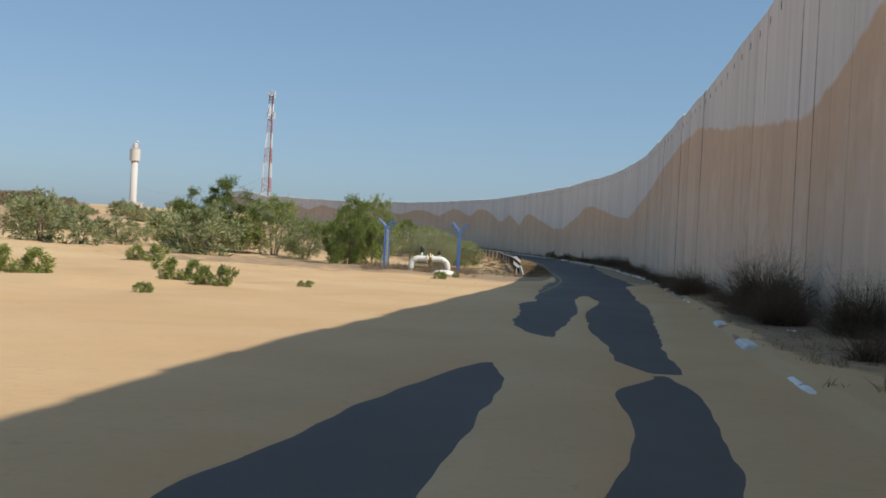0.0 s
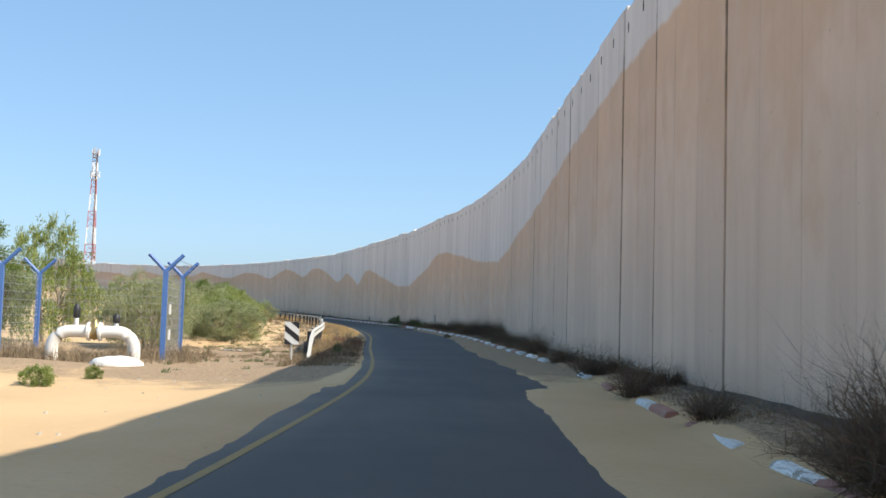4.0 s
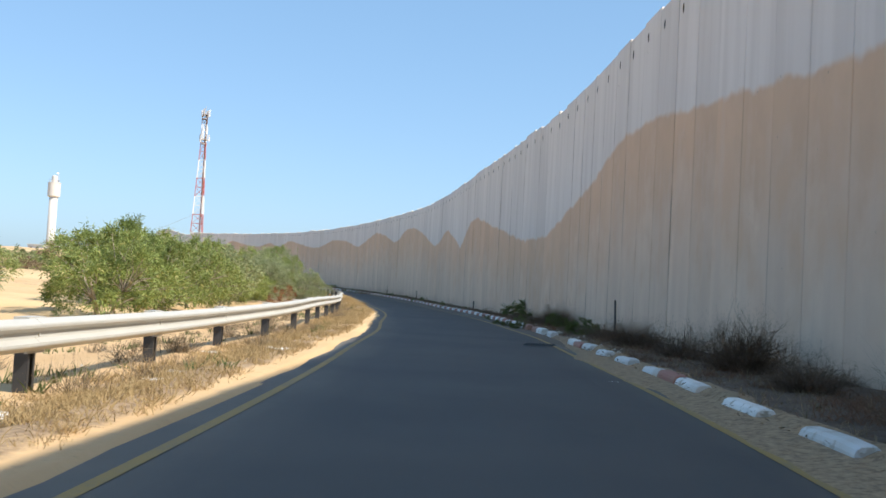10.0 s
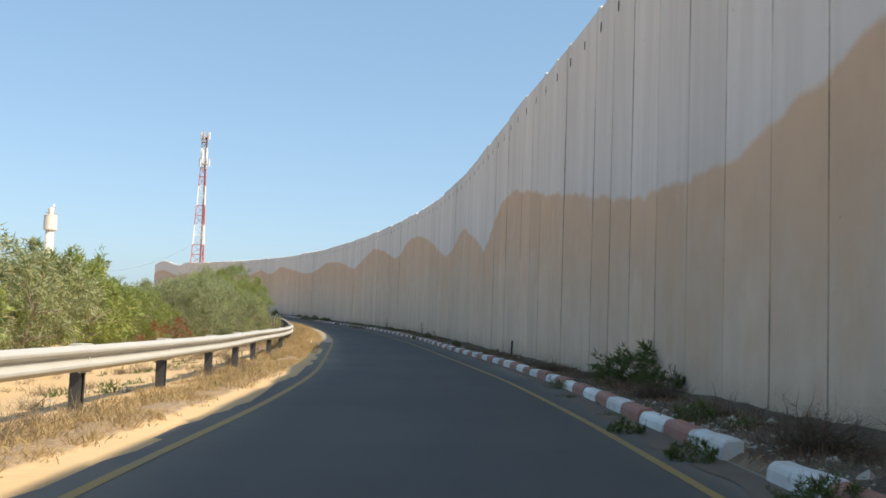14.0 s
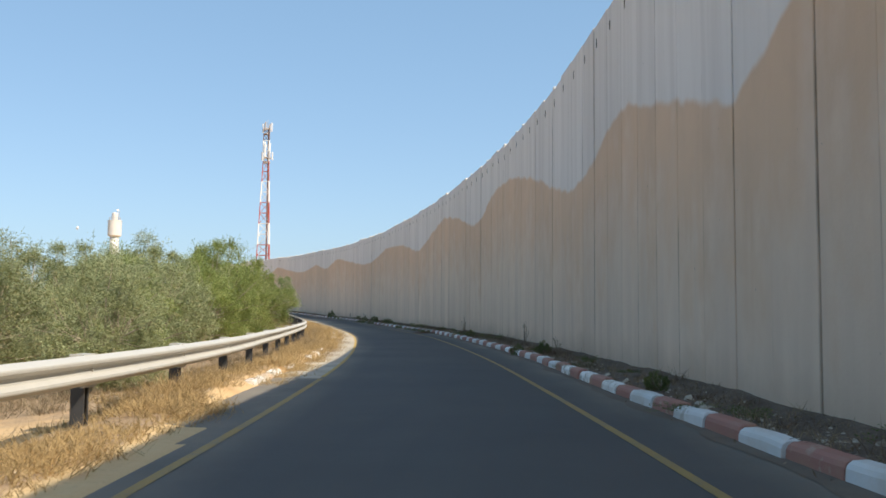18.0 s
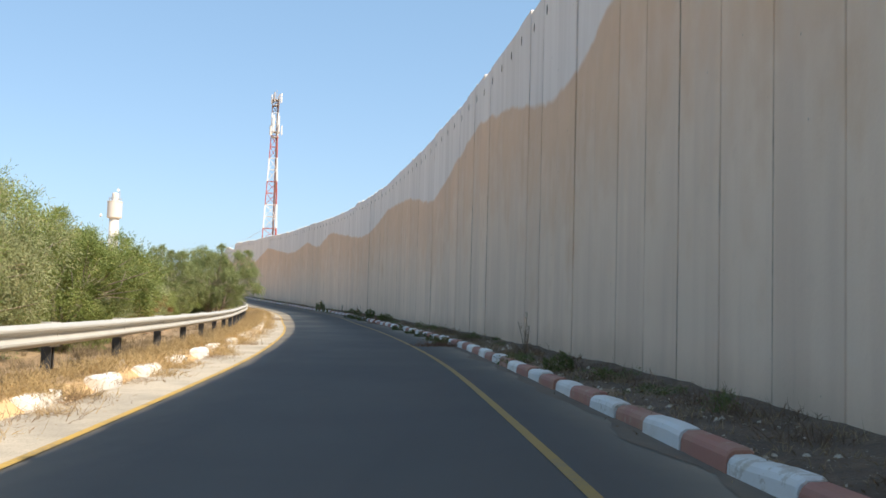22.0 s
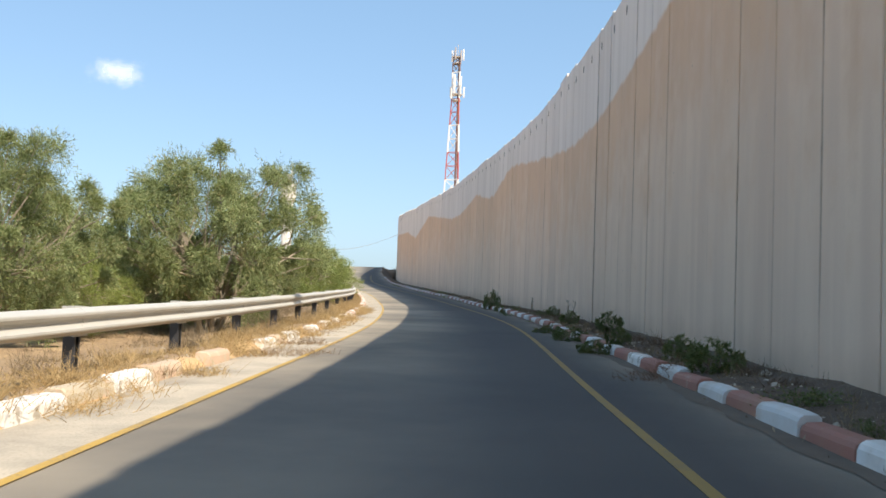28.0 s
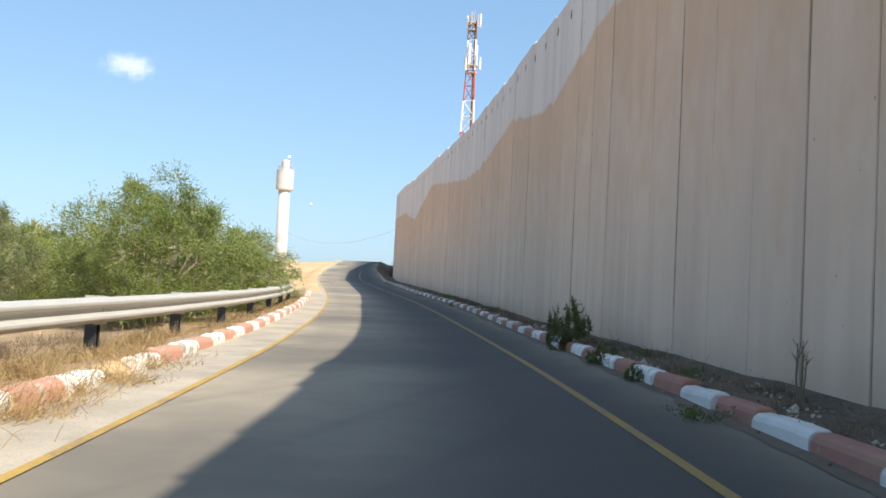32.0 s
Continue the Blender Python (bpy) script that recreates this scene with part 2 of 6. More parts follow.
def leaf_material(name, a, b, c=None, rough=0.6, glow=(0.30, 0.34, 0.06)):
    """Leaves between two greens, some of them dry."""
    m = Mat(name, rough)
    r = m.island()
    col = m.mix(r, a, b)
    col = m.mix(m.noise(m.coords(), 0.9, 3.0, 0.5, 0.4, 0.65), col, m.mix(r, tuple(v * 0.7 for v in a), tuple(v * 0.85 for v in b)))
    own = m.each()
    col = m.mix(m.math("MULTIPLY", own, 0.38), col, m.mix(0.5, col, tuple(v * k for v, k in zip(b, (1.25, 1.05, 0.8)))))
    col = m.mix(m.ramp(m.math("FRACT", m.math("MULTIPLY", own, 7.3)), 0.55, 1.0, 0.0, 0.42), col, tuple(v * 0.75 for v in a))
    if c:
        col = m.mix(m.math("GREATER_THAN", m.math("FRACT", m.math("MULTIPLY", r, 37.0)), 0.9), col, c)
    m.colour(col)
    m.b.inputs["Subsurface Weight"].default_value = 0.0
    out = m.t.nodes["Material Output"]
    back = m.t.nodes.new("ShaderNodeBsdfTranslucent")
    m.put(m.mix(0.5, col, glow), back.inputs["Color"])
    both = m.t.nodes.new("ShaderNodeMixShader")
    both.inputs[0].default_value = 0.32
    m.t.links.new(m.b.outputs[0], both.inputs[1])
    m.t.links.new(back.outputs[0], both.inputs[2])
    m.t.links.new(both.outputs[0], out.inputs["Surface"])
    return m.m


SAND = sand_material()
ASPHALT = asphalt_material()
EDGE = verge_material()
CONCRETE = concrete_material()
CORE = plain("raw_concrete", (0.30, 0.28, 0.26), 0.9)
KERB_WHITE = paint_on_stone("white_kerb_paint", (0.67, 0.67, 0.655), 0.66, (0.5, 0.47, 0.42))
KERB_RED = paint_on_stone("faded_red_kerb_paint", (0.37, 0.165, 0.125), 0.66, (0.40, 0.26, 0.2))
KERB_PALE = paint_on_stone("bleached_red_kerb_paint", (0.60, 0.43, 0.31), 0.54, (0.56, 0.48, 0.36))
KERB_SALMON = paint_on_stone("salmon_kerb_paint", (0.58, 0.29, 0.205), 0.62, (0.55, 0.44, 0.34))
KERB_WHITE_OLD = paint_on_stone("peeling_white_kerb_paint", (0.82, 0.81, 0.78), 0.62)
YELLOW = line_paint("yellow_road_paint", (0.50, 0.315, 0.07))
YELLOW_WORN = line_paint("worn_yellow_road_paint", (0.345, 0.22, 0.06))
GALV = plain("galvanised_steel", (0.53, 0.515, 0.47), 0.55, 0.15, 0.16, 2.0)
POST_STEEL = plain("dark_weathered_steel", (0.075, 0.075, 0.078), 0.6, 0.5, 0.4, 5.0)
BLUE_STEEL = plain("blue_painted_steel", (0.07, 0.16, 0.40), 0.5, 0.0, 0.25)
WIRE = plain("zinc_wire", (0.42, 0.42, 0.41), 0.5, 0.6)
PIPE_WHITE = plain("white_pipe_paint", (0.78, 0.76, 0.71), 0.5, 0.0, 0.1)
IRON = plain("black_iron", (0.05, 0.05, 0.052), 0.5, 0.4)
BRASS = plain("brass_fitting", (0.35, 0.26, 0.12), 0.4, 0.7)
SIGN_WHITE = plain("white_sign_sheet", (0.66, 0.66, 0.64), 0.45, 0.0, 0.08)
SIGN_BLACK = plain("black_sign_stripe", (0.02, 0.02, 0.022), 0.45)
MAST_RED = plain("red_mast_paint", (0.42, 0.085, 0.06), 0.55)
MAST_WHITE = plain("white_mast_paint", (0.76, 0.75, 0.73), 0.55, 0.0, 0.08)
MAST_GREY = plain("grey_antenna_plastic", (0.42, 0.40, 0.40), 0.5)
MAST_CABLE = plain("dark_cable_bundle", (0.16, 0.10, 0.09), 0.7)
TOWER_WHITE = plain("weathered_white_concrete", (0.60, 0.57, 0.53), 0.85, 0.0, 0.12, 0.4)
ROOF_WHITE = plain("white_plaster", (0.72, 0.70, 0.66), 0.85, 0.0, 0.1, 0.5)
GLASS_DARK = plain("dark_window_glass", (0.04, 0.05, 0.06), 0.15)
RUBBISH_WHITE = plain("white_plastic_litter", (0.78, 0.77, 0.74), 0.5, 0.0, 0.1)
RUBBER = plain("black_rubber_scrap", (0.018, 0.018, 0.018), 0.8)
STONE = plain("pale_rubble", (0.46, 0.40, 0.32), 0.9, 0.0, 0.25, 12.0)
BARK = plain("grey_brown_bark", (0.20, 0.155, 0.11), 0.9, 0.0, 0.3)
BARK_PALE = plain("pale_bark", (0.36, 0.30, 0.23), 0.9, 0.0, 0.25)
TWIG_DARK = leaf_material("dead_dark_twigs", (0.11, 0.078, 0.056), (0.23, 0.16, 0.112), rough=0.9, glow=(0.12, 0.08, 0.05))
LEAF_GREY = leaf_material("grey_green_leaves", (0.17, 0.205, 0.11), (0.44, 0.485, 0.265), (0.44, 0.39, 0.21))
LEAF_WILLOW = leaf_material("willow_leaves", (0.135, 0.175, 0.075), (0.37, 0.43, 0.19), (0.42, 0.38, 0.19))
LEAF_FRESH = leaf_material("fresh_green_leaves", (0.125, 0.19, 0.055), (0.37, 0.44, 0.135), (0.42, 0.39, 0.15))
LEAF_DARK = leaf_material("dark_green_leaves", (0.095, 0.14, 0.038), (0.24, 0.31, 0.08))
LEAF_RED = leaf_material("withered_red_brown_leaves", (0.24, 0.09, 0.035), (0.36, 0.19, 0.08), glow=(0.3, 0.13, 0.05))
WEED = leaf_material("green_weed_leaves", (0.055, 0.085, 0.03), (0.13, 0.17, 0.06), (0.2, 0.17, 0.08))
STRAW = leaf_material("dry_straw", (0.36, 0.25, 0.115), (0.56, 0.42, 0.22), (0.22, 0.15, 0.08), 0.9, (0.5, 0.36, 0.17))
TWIG_RED = leaf_material("reddish_dead_brush", (0.16, 0.09, 0.06), (0.30, 0.18, 0.12), rough=0.9, glow=(0.25, 0.14, 0.09))
TWIG_TAN = leaf_material("tan_dead_brush", (0.20, 0.135, 0.08), (0.40, 0.29, 0.18), rough=0.9, glow=(0.28, 0.18, 0.10))
STRAW_GREY = leaf_material("grey_dead_grass", (0.22, 0.17, 0.11), (0.40, 0.31, 0.20), (0.14, 0.10, 0.06), 0.9, (0.34, 0.25, 0.15))
DEAD_LEAF = leaf_material("brown_dead_leaves", (0.11, 0.075, 0.045), (0.26, 0.18, 0.11), (0.40, 0.32, 0.22), 0.9, (0.2, 0.14, 0.08))


# near-black colour that stands for the shade inside the lifting pockets
HOLE = plain("shaded_pocket", (0.07, 0.06, 0.05), 0.95)


def soil_material():
    """Brown earth with dead leaves and grit, in the strip below the wall."""
    m = Mat("brown_littered_soil", 0.95)
    p = m.coords()
    col = m.mix(m.noise(p, 1.6, 6.0, 0.65, 0.3, 0.7), (0.10, 0.066, 0.045), (0.185, 0.128, 0.088))
    col = m.mix(m.noise(p, 18.0, 4.0, 0.7, 0.45, 0.62), col, (0.10, 0.075, 0.055))
    col = m.mix(m.ramp(m.noise(p, 36.0, 2.0), 0.66, 0.72), col, (0.42, 0.35, 0.27))
    m.colour(col)
    return m.bump(m.noise(p, 16.0, 5.0, 0.7), 0.8, 0.04).m


SOIL = soil_material()
DIRT = plain("brown_road_grit", (0.15, 0.115, 0.085), 0.95, 0.0, 0.4, 3.0)


# ---- the plan: everything follows the line of the wall, given as x over y ----
def curve(*pairs):
    """A smooth function through (y, value) pairs."""
    ys, vs = np.array([p[0] for p in pairs], float), np.array([p[1] for p in pairs], float)
    sl = np.gradient(vs, ys)

    def at(y):
        y = np.asarray(y, float)
        i = np.clip(np.searchsorted(ys, y) - 1, 0, len(ys) - 2)
        h = ys[i + 1] - ys[i]
        t = np.clip((y - ys[i]) / h, 0, 1)
        a = (1 + 2 * t) * (1 - t) ** 2 * vs[i] + t * (1 - t) ** 2 * h * sl[i]
        return a + t * t * (3 - 2 * t) * vs[i + 1] + t * t * (t - 1) * h * sl[i + 1]

    return at


wall_x = curve((-60, -2.5), (-20, 2.2), (2, 4.55), (9, 5.5), (17, 6.85), (32, 9.05), (44.7, 10.7), (55, 11.85), (72, 13.75), (80, 14.2), (91, 14.25), (99, 13.9), (108, 13.4), (118.5, 12.3),
               (133, 10.6), (140, 9.85), (155, 7.75), (166.8, 5.5), (182, 1.8), (195, -1.85), (214, -7.75), (230, -13.6), (245, -20.05), (260, -26.75), (271, -32.0), (281, -36.8), (298, -45.1),
               (305, -48.2), (330, -57.5), (360, -69.0), (409, -88.0))
ground_z = curve((-60, 0), (0, 0), (24, -0.2), (36, -0.38), (60, -0.31), (80, -0.15), (100, -0.05), (131, 0.11), (150, 0.33), (173, 0.68), (190, 0.92), (204, 1.2), (217, 1.54), (240, 2.1),
                 (260, 2.8), (281, 3.65), (298, 4.5), (315, 6.0), (331, 7.5), (345, 8.1), (365, 8.6), (409, 9.3), (600, 9.3))
wall_base = curve((-60, 0), (0, 0), (30, -0.25), (55, -0.3), (75, -0.2), (100, -0.05), (131, 0.11), (150, 0.33), (173, 0.72), (190, 1.0), (217, 1.54), (240, 2.1), (260, 2.8), (281, 3.65),
                  (298, 4.4), (305, 4.8), (330, 5.4), (350, 6.9), (375, 8.9), (409, 9.6))
left_line = curve((-60, -9.0), (0, -1.9), (10, -0.6), (24, 1.75), (36, 3.8), (46, 5.4), (62, 6.58), (78, 7.58), (85, 7.7), (90, 7.66), (97, 7.63), (103.5, 7.31), (110.7, 7.04), (116.6, 6.65), (123, 5.98), (129.7, 5.18), (133, 4.8), (137, 4.32), (146, 3.13),
                  (162.7, 0.22), (168, -0.85), (180, -3.75), (190, -6.5), (199.2, -9.3), (216, -14.6), (225.3, -18.1), (240, -24.2), (255, -31.0), (270, -38.4), (285, -46.0), (300, -53.4), (331, -65.5), (409, -97))
kerb_shift = curve((-60, 0), (44, 0), (66, -0.06), (100, 0), (116, 0.05), (138, 0.06), (160, 0.12), (172, 0.08), (184, 0.08), (200, 0.0), (217, -0.06), (226, -0.14), (238, -0.05), (250, 0), (409, 0))
kerb_run = curve((-60, -3.0), (0, 1.9), (10, 3.3), (15, 4.25), (25, 6.25), (38, 8.6), (55.4, 10.85), (62, 11.25), (72, 11.95), (81.6, 12.1), (90, 12.1), (98.3, 12.0), (109, 11.55), (116, 11.25), (123.7, 10.6), (138.2, 8.72), (150.6, 7.0),
                   (165, 4.3), (178.4, 1.45), (199.1, -4.15), (213.5, -8.85), (227, -13.45), (235.5, -16.95), (255, -25.4), (270, -32.7), (285, -40.0), (298, -46.4), (315, -54.3), (331, -60.8), (409, -92))


def right_kerb(y):
    """The road face of the kerb under the wall."""
    return kerb_run(y) + kerb_shift(y)


rail_gap = curve((50, 1.6), (70, 2.15), (86, 2.28), (100, 2.0), (110, 2.07), (120, 1.95), (128, 1.83), (131, 1.7), (138, 1.66), (150, 2.08), (175, 2.3), (205, 2.1), (220, 2.05), (232, 1.6), (240, 1.4), (260, 1.4))
# height of the painted hills on the wall, over the ground
HILLS_NEAR = [(-60, 6), (10, 6.6), (17, 5), (19.5, 4.5), (22, 4.3), (26, 4.8), (33.5, 5.6), (41.5, 6.65), (48, 6.68), (55, 6.2), (61, 5.7), (66, 5.2), (71, 4.85), (74, 4.3), (77.7, 3.9), (84.7, 4.25), (92, 4.97), (96.7, 5.43), (99.8, 5.5), (103.2, 4.7), (107.4, 4.08), (110.8, 3.45), (113.6, 3.36), (116.9, 3.5), (121.5, 4.2), (125, 4.62), (129.8, 5.38), (132.5, 5.27), (135, 4.5), (136.8, 3.8), (138.4, 4.2)]
HILLS_FAR = [(140.1, 4.58), (144.4, 5.4), (145.5, 5.45), (148.1, 4.7), (150.6, 4.42), (153.3, 4.72), (158, 5.75), (162.8, 6.38), (166.9, 6.4), (171.8, 5.3), (174.1, 5.5), (177.6, 6.15), (182.2, 6.6), (185, 6.4), (188.5, 5.85), (193.1, 5.2), (200.6, 6.16), (209, 6.45), (214.2, 5.87), (217.6, 5.5), (222.4, 5.51), (230.9, 6.2), (235.3, 6.65), (237, 6.55), (242.5, 5.62), (248.1, 6.4), (254.7, 5.73), (260, 5.55), (274.5, 6.55), (284.4, 4.9), (291, 5.7), (409, 5.4)]
HILLS = HILLS_NEAR + HILLS_FAR


def hills(y):
    """Straight flanks and sharp peaks."""
    return np.interp(y, [p[0] for p in HILLS], [p[1] for p in HILLS])


def slope_of(f, y):
    return float(f(y + 0.25) - f(y - 0.25)) / 0.5


def beside(f, y, off):
    """A point off metres to the right of the line f at y, square to it."""
    s = slope_of(f, y)
    n = math.hypot(1, s)
    return float(f(y)) + off / n, y - off * s / n


def steps(f, y0, y1, pitch):
    """Places along the line f, pitch metres apart: x, y, heading in radians."""
    y, out = y0, []
    while y < y1:
        s = slope_of(f, y)
        out.append((float(f(y)), y, math.atan2(-s, 1.0)))
        y += pitch / math.hypot(1, s)
    return out


def mesh_of(name, verts, faces, mat=None, smooth=False):
    me = bpy.data.meshes.new(name)
    me.from_pydata([tuple(v) for v in verts], [], [tuple(f) for f in faces])
    if mat:
        me.materials.append(mat)
    if smooth:
        me.polygons.foreach_set("use_smooth", [True] * len(me.polygons))
    me.update()
    return me


def quads(name, verts, mat):
    """A mesh of loose quads from an array of n x 4 x 3 corners."""
    v = np.asarray(verts, np.float32).reshape(-1, 3)
    n = len(v) // 4
    me = bpy.data.meshes.new(name)
    me.vertices.add(len(v))
    me.vertices.foreach_set("co", v.ravel())
    me.loops.add(4 * n)
    me.loops.foreach_set("vertex_index", np.arange(4 * n, dtype=np.int32))
    me.polygons.add(n)
    me.polygons.foreach_set("loop_start", np.arange(0, 4 * n, 4, dtype=np.int32))
    me.materials.append(mat)
    me.update(calc_edges=True)
    return me


def part(name, me, parent, label="", at=None):
    ob = new(name, me)
    ob.parent = parent
    if at is not None:
        ob.matrix_basis = at
    if label:
        ob["label"] = label
    return ob


def thing(name, label, category, at=None, group="", kind=""):
    ob = new(name)
    ob.empty_display_size = 0.2
    if at is not None:
        ob.matrix_basis = at
    return tagged(ob, label, category, group, kind)


class Build:
    """Collects simple solids into one mesh."""

    def __init__(self):
        self.v, self.f = [], []

    def add(self, verts, faces):
        n = len(self.v)
        self.v += [tuple(p) for p in verts]
        self.f += [tuple(i + n for i in f) for f in faces]
        return self

    def box(self, x0, y0, z0, x1, y1, z1, b=0.0):
        """A box; b bevels its upright edges and its top."""
        if not b:
            c = [(x, y, z) for z in (z0, z1) for x, y in ((x0, y0), (x1, y0), (x1, y1), (x0, y1))]
            return self.add(c, [(3, 2, 1, 0), (4, 5, 6, 7), (0, 1, 5, 4), (1, 2, 6, 5), (2, 3, 7, 6), (3, 0, 4, 7)])
        ring = lambda d, z: [(x0 + b + d, y0 + d, z), (x1 - b - d, y0 + d, z), (x1 - d, y0 + b + d, z), (x1 - d, y1 - b - d, z), (x1 - b - d, y1 - d, z), (x0 + b + d, y1 - d, z), (x0 + d, y1 - b - d, z), (x0 + d, y0 + b + d, z)]
        return self.loft([ring(0, z0), ring(0, z1 - b), ring(b * 0.7, z1)], True)

    def loft(self, rings, caps=True):
        n = len(rings[0])
        v = [p for r in rings for p in r]
        f = [(i * n + j, i * n + (j + 1) % n, (i + 1) * n + (j + 1) % n, (i + 1) * n + j) for i in range(len(rings) - 1) for j in range(n)]
        if caps:
            f += [tuple(range(n - 1, -1, -1)), tuple(range((len(rings) - 1) * n, len(rings) * n))]
        return self.add(v, f)

    def tube(self, pts, radii, sides=6, caps=True):
        pts = [Vector(p) for p in pts]
        if not hasattr(radii, "__len__"):
            radii = [radii] * len(pts)
        rings = []
        for i, p in enumerate(pts):
            d = (pts[min(i + 1, len(pts) - 1)] - pts[max(i - 1, 0)]).normalized()
            a = d.cross(Vector((0.3, 0.95, 0.1)) if abs(d.z) > 0.6 else Vector((0, 0, 1))).normalized()
            b = d.cross(a)
            rings.append([p + (a * math.cos(k * 2 * math.pi / sides) - b * math.sin(k * 2 * math.pi / sides)) * radii[i] for k in range(sides)])
        return self.loft(rings, caps)

    def lathe(self, profile, sides=24):
        return self.loft([[(r * math.cos(k * 2 * math.pi / sides), r * math.sin(k * 2 * math.pi / sides), z) for k in range(sides)] for r, z in profile], True)

    def flip(self):
        self.v = [(x, -y, z) for x, y, z in self.v]
        self.f = [f[::-1] for f in self.f]
        return self

    def mesh(self, name, mat, smooth=False):
        return mesh_of(name, self.v, self.f, mat, smooth)


# ---- ground: one sheet from the road's edge to the horizon ----
# bare asphalt between the sand drifts: two wheel tracks that join further on, each between two lines
TRACK_LEFT = (curve((4, -1.1), (5.2, -0.8), (6.3, -0.6), (7.4, -0.3), (8.6, 0.08), (9.6, 0.45)), curve((4, -0.1), (5, 0.05), (5.6, 0.17), (6.9, 0.35), (8.1, 0.52), (9.6, 0.5)), 3.4, 9.6)
TRACK_RIGHT = (curve((4, 0.6), (4.65, 0.82), (5.4, 1.03), (6.1, 1.2), (7.2, 1.33), (8, 1.47), (9, 1.95)), curve((4, 1.3), (4.7, 1.5), (5.8, 1.72), (6.6, 1.85), (8, 2.08), (9, 2.1)), 3.0, 9.2)
TRACK_LEFT_ON = (curve((13, 1.4), (14, 1.2), (15.5, 1.17), (17, 1.3), (19, 1.5), (20.5, 1.62), (22.8, 1.87), (24.3, 2.3), (26, 2.4), (28.2, 2.7), (34, 3.3)),
     curve((13, 1.5), (14, 1.62), (16, 2.03), (18, 2.36), (19.6, 2.65), (21.4, 2.92), (24.3, 3.29), (27.5, 3.72), (30.5, 4.38), (34, 5.6)), 13.0, 34.5)
TRACK_RIGHT_ON = (curve((9.4, 2.0), (10.2, 1.88), (12, 2.02), (14.7, 2.2), (17, 2.5), (19.1, 2.8), (21, 3.1), (23.1, 3.56), (25.2, 3.95), (28, 4.22), (30.5, 4.36), (34, 3.6)),
     curve((9.4, 2.3), (10.2, 2.45), (11.4, 2.6), (13, 2.92), (17.2, 3.65), (18.9, 4.0), (21.4, 4.45), (25, 5.02), (27, 5.3), (31, 6.0), (34, 6.5)), 9.4, 34.5)
TRACK_JOINED = (curve((30, 2.95), (37.5, 3.75), (46, 4.9), (60, 6.2)), curve((30, 5.85), (39, 7.3), (44.3, 8.15), (47, 8.9), (52, 9.3), (60, 9.9)), 31.5, 62.0)
TRACKS = [TRACK_LEFT, TRACK_RIGHT, TRACK_LEFT_ON, TRACK_RIGHT_ON, TRACK_JOINED]


def bare_at(x, y):
    """Metres inside (positive) or outside (negative) the swept asphalt."""
    best = np.full(np.shape(x), -9.0)
    for left, right, y0, y1 in TRACKS:
        best = np.maximum(best, np.minimum(np.minimum(x - left(y), right(y) - x), np.minimum(y - y0, y1 - y) * 0.6))
    return best


def ripple(x, y, scale, seed=0.0):
    out = np.empty(np.shape(x))
    fx, fy, fo = np.ravel(x), np.ravel(y), out.reshape(-1)
    for i in range(fo.size):
        fo[i] = noise.noise((fx[i] * scale + seed, fy[i] * scale - seed, seed * 0.37))
    return out


def smoothstep(a, b, v):
    t = np.clip((v - a) / (b - a), 0, 1)
    return t * t * (3 - 2 * t)


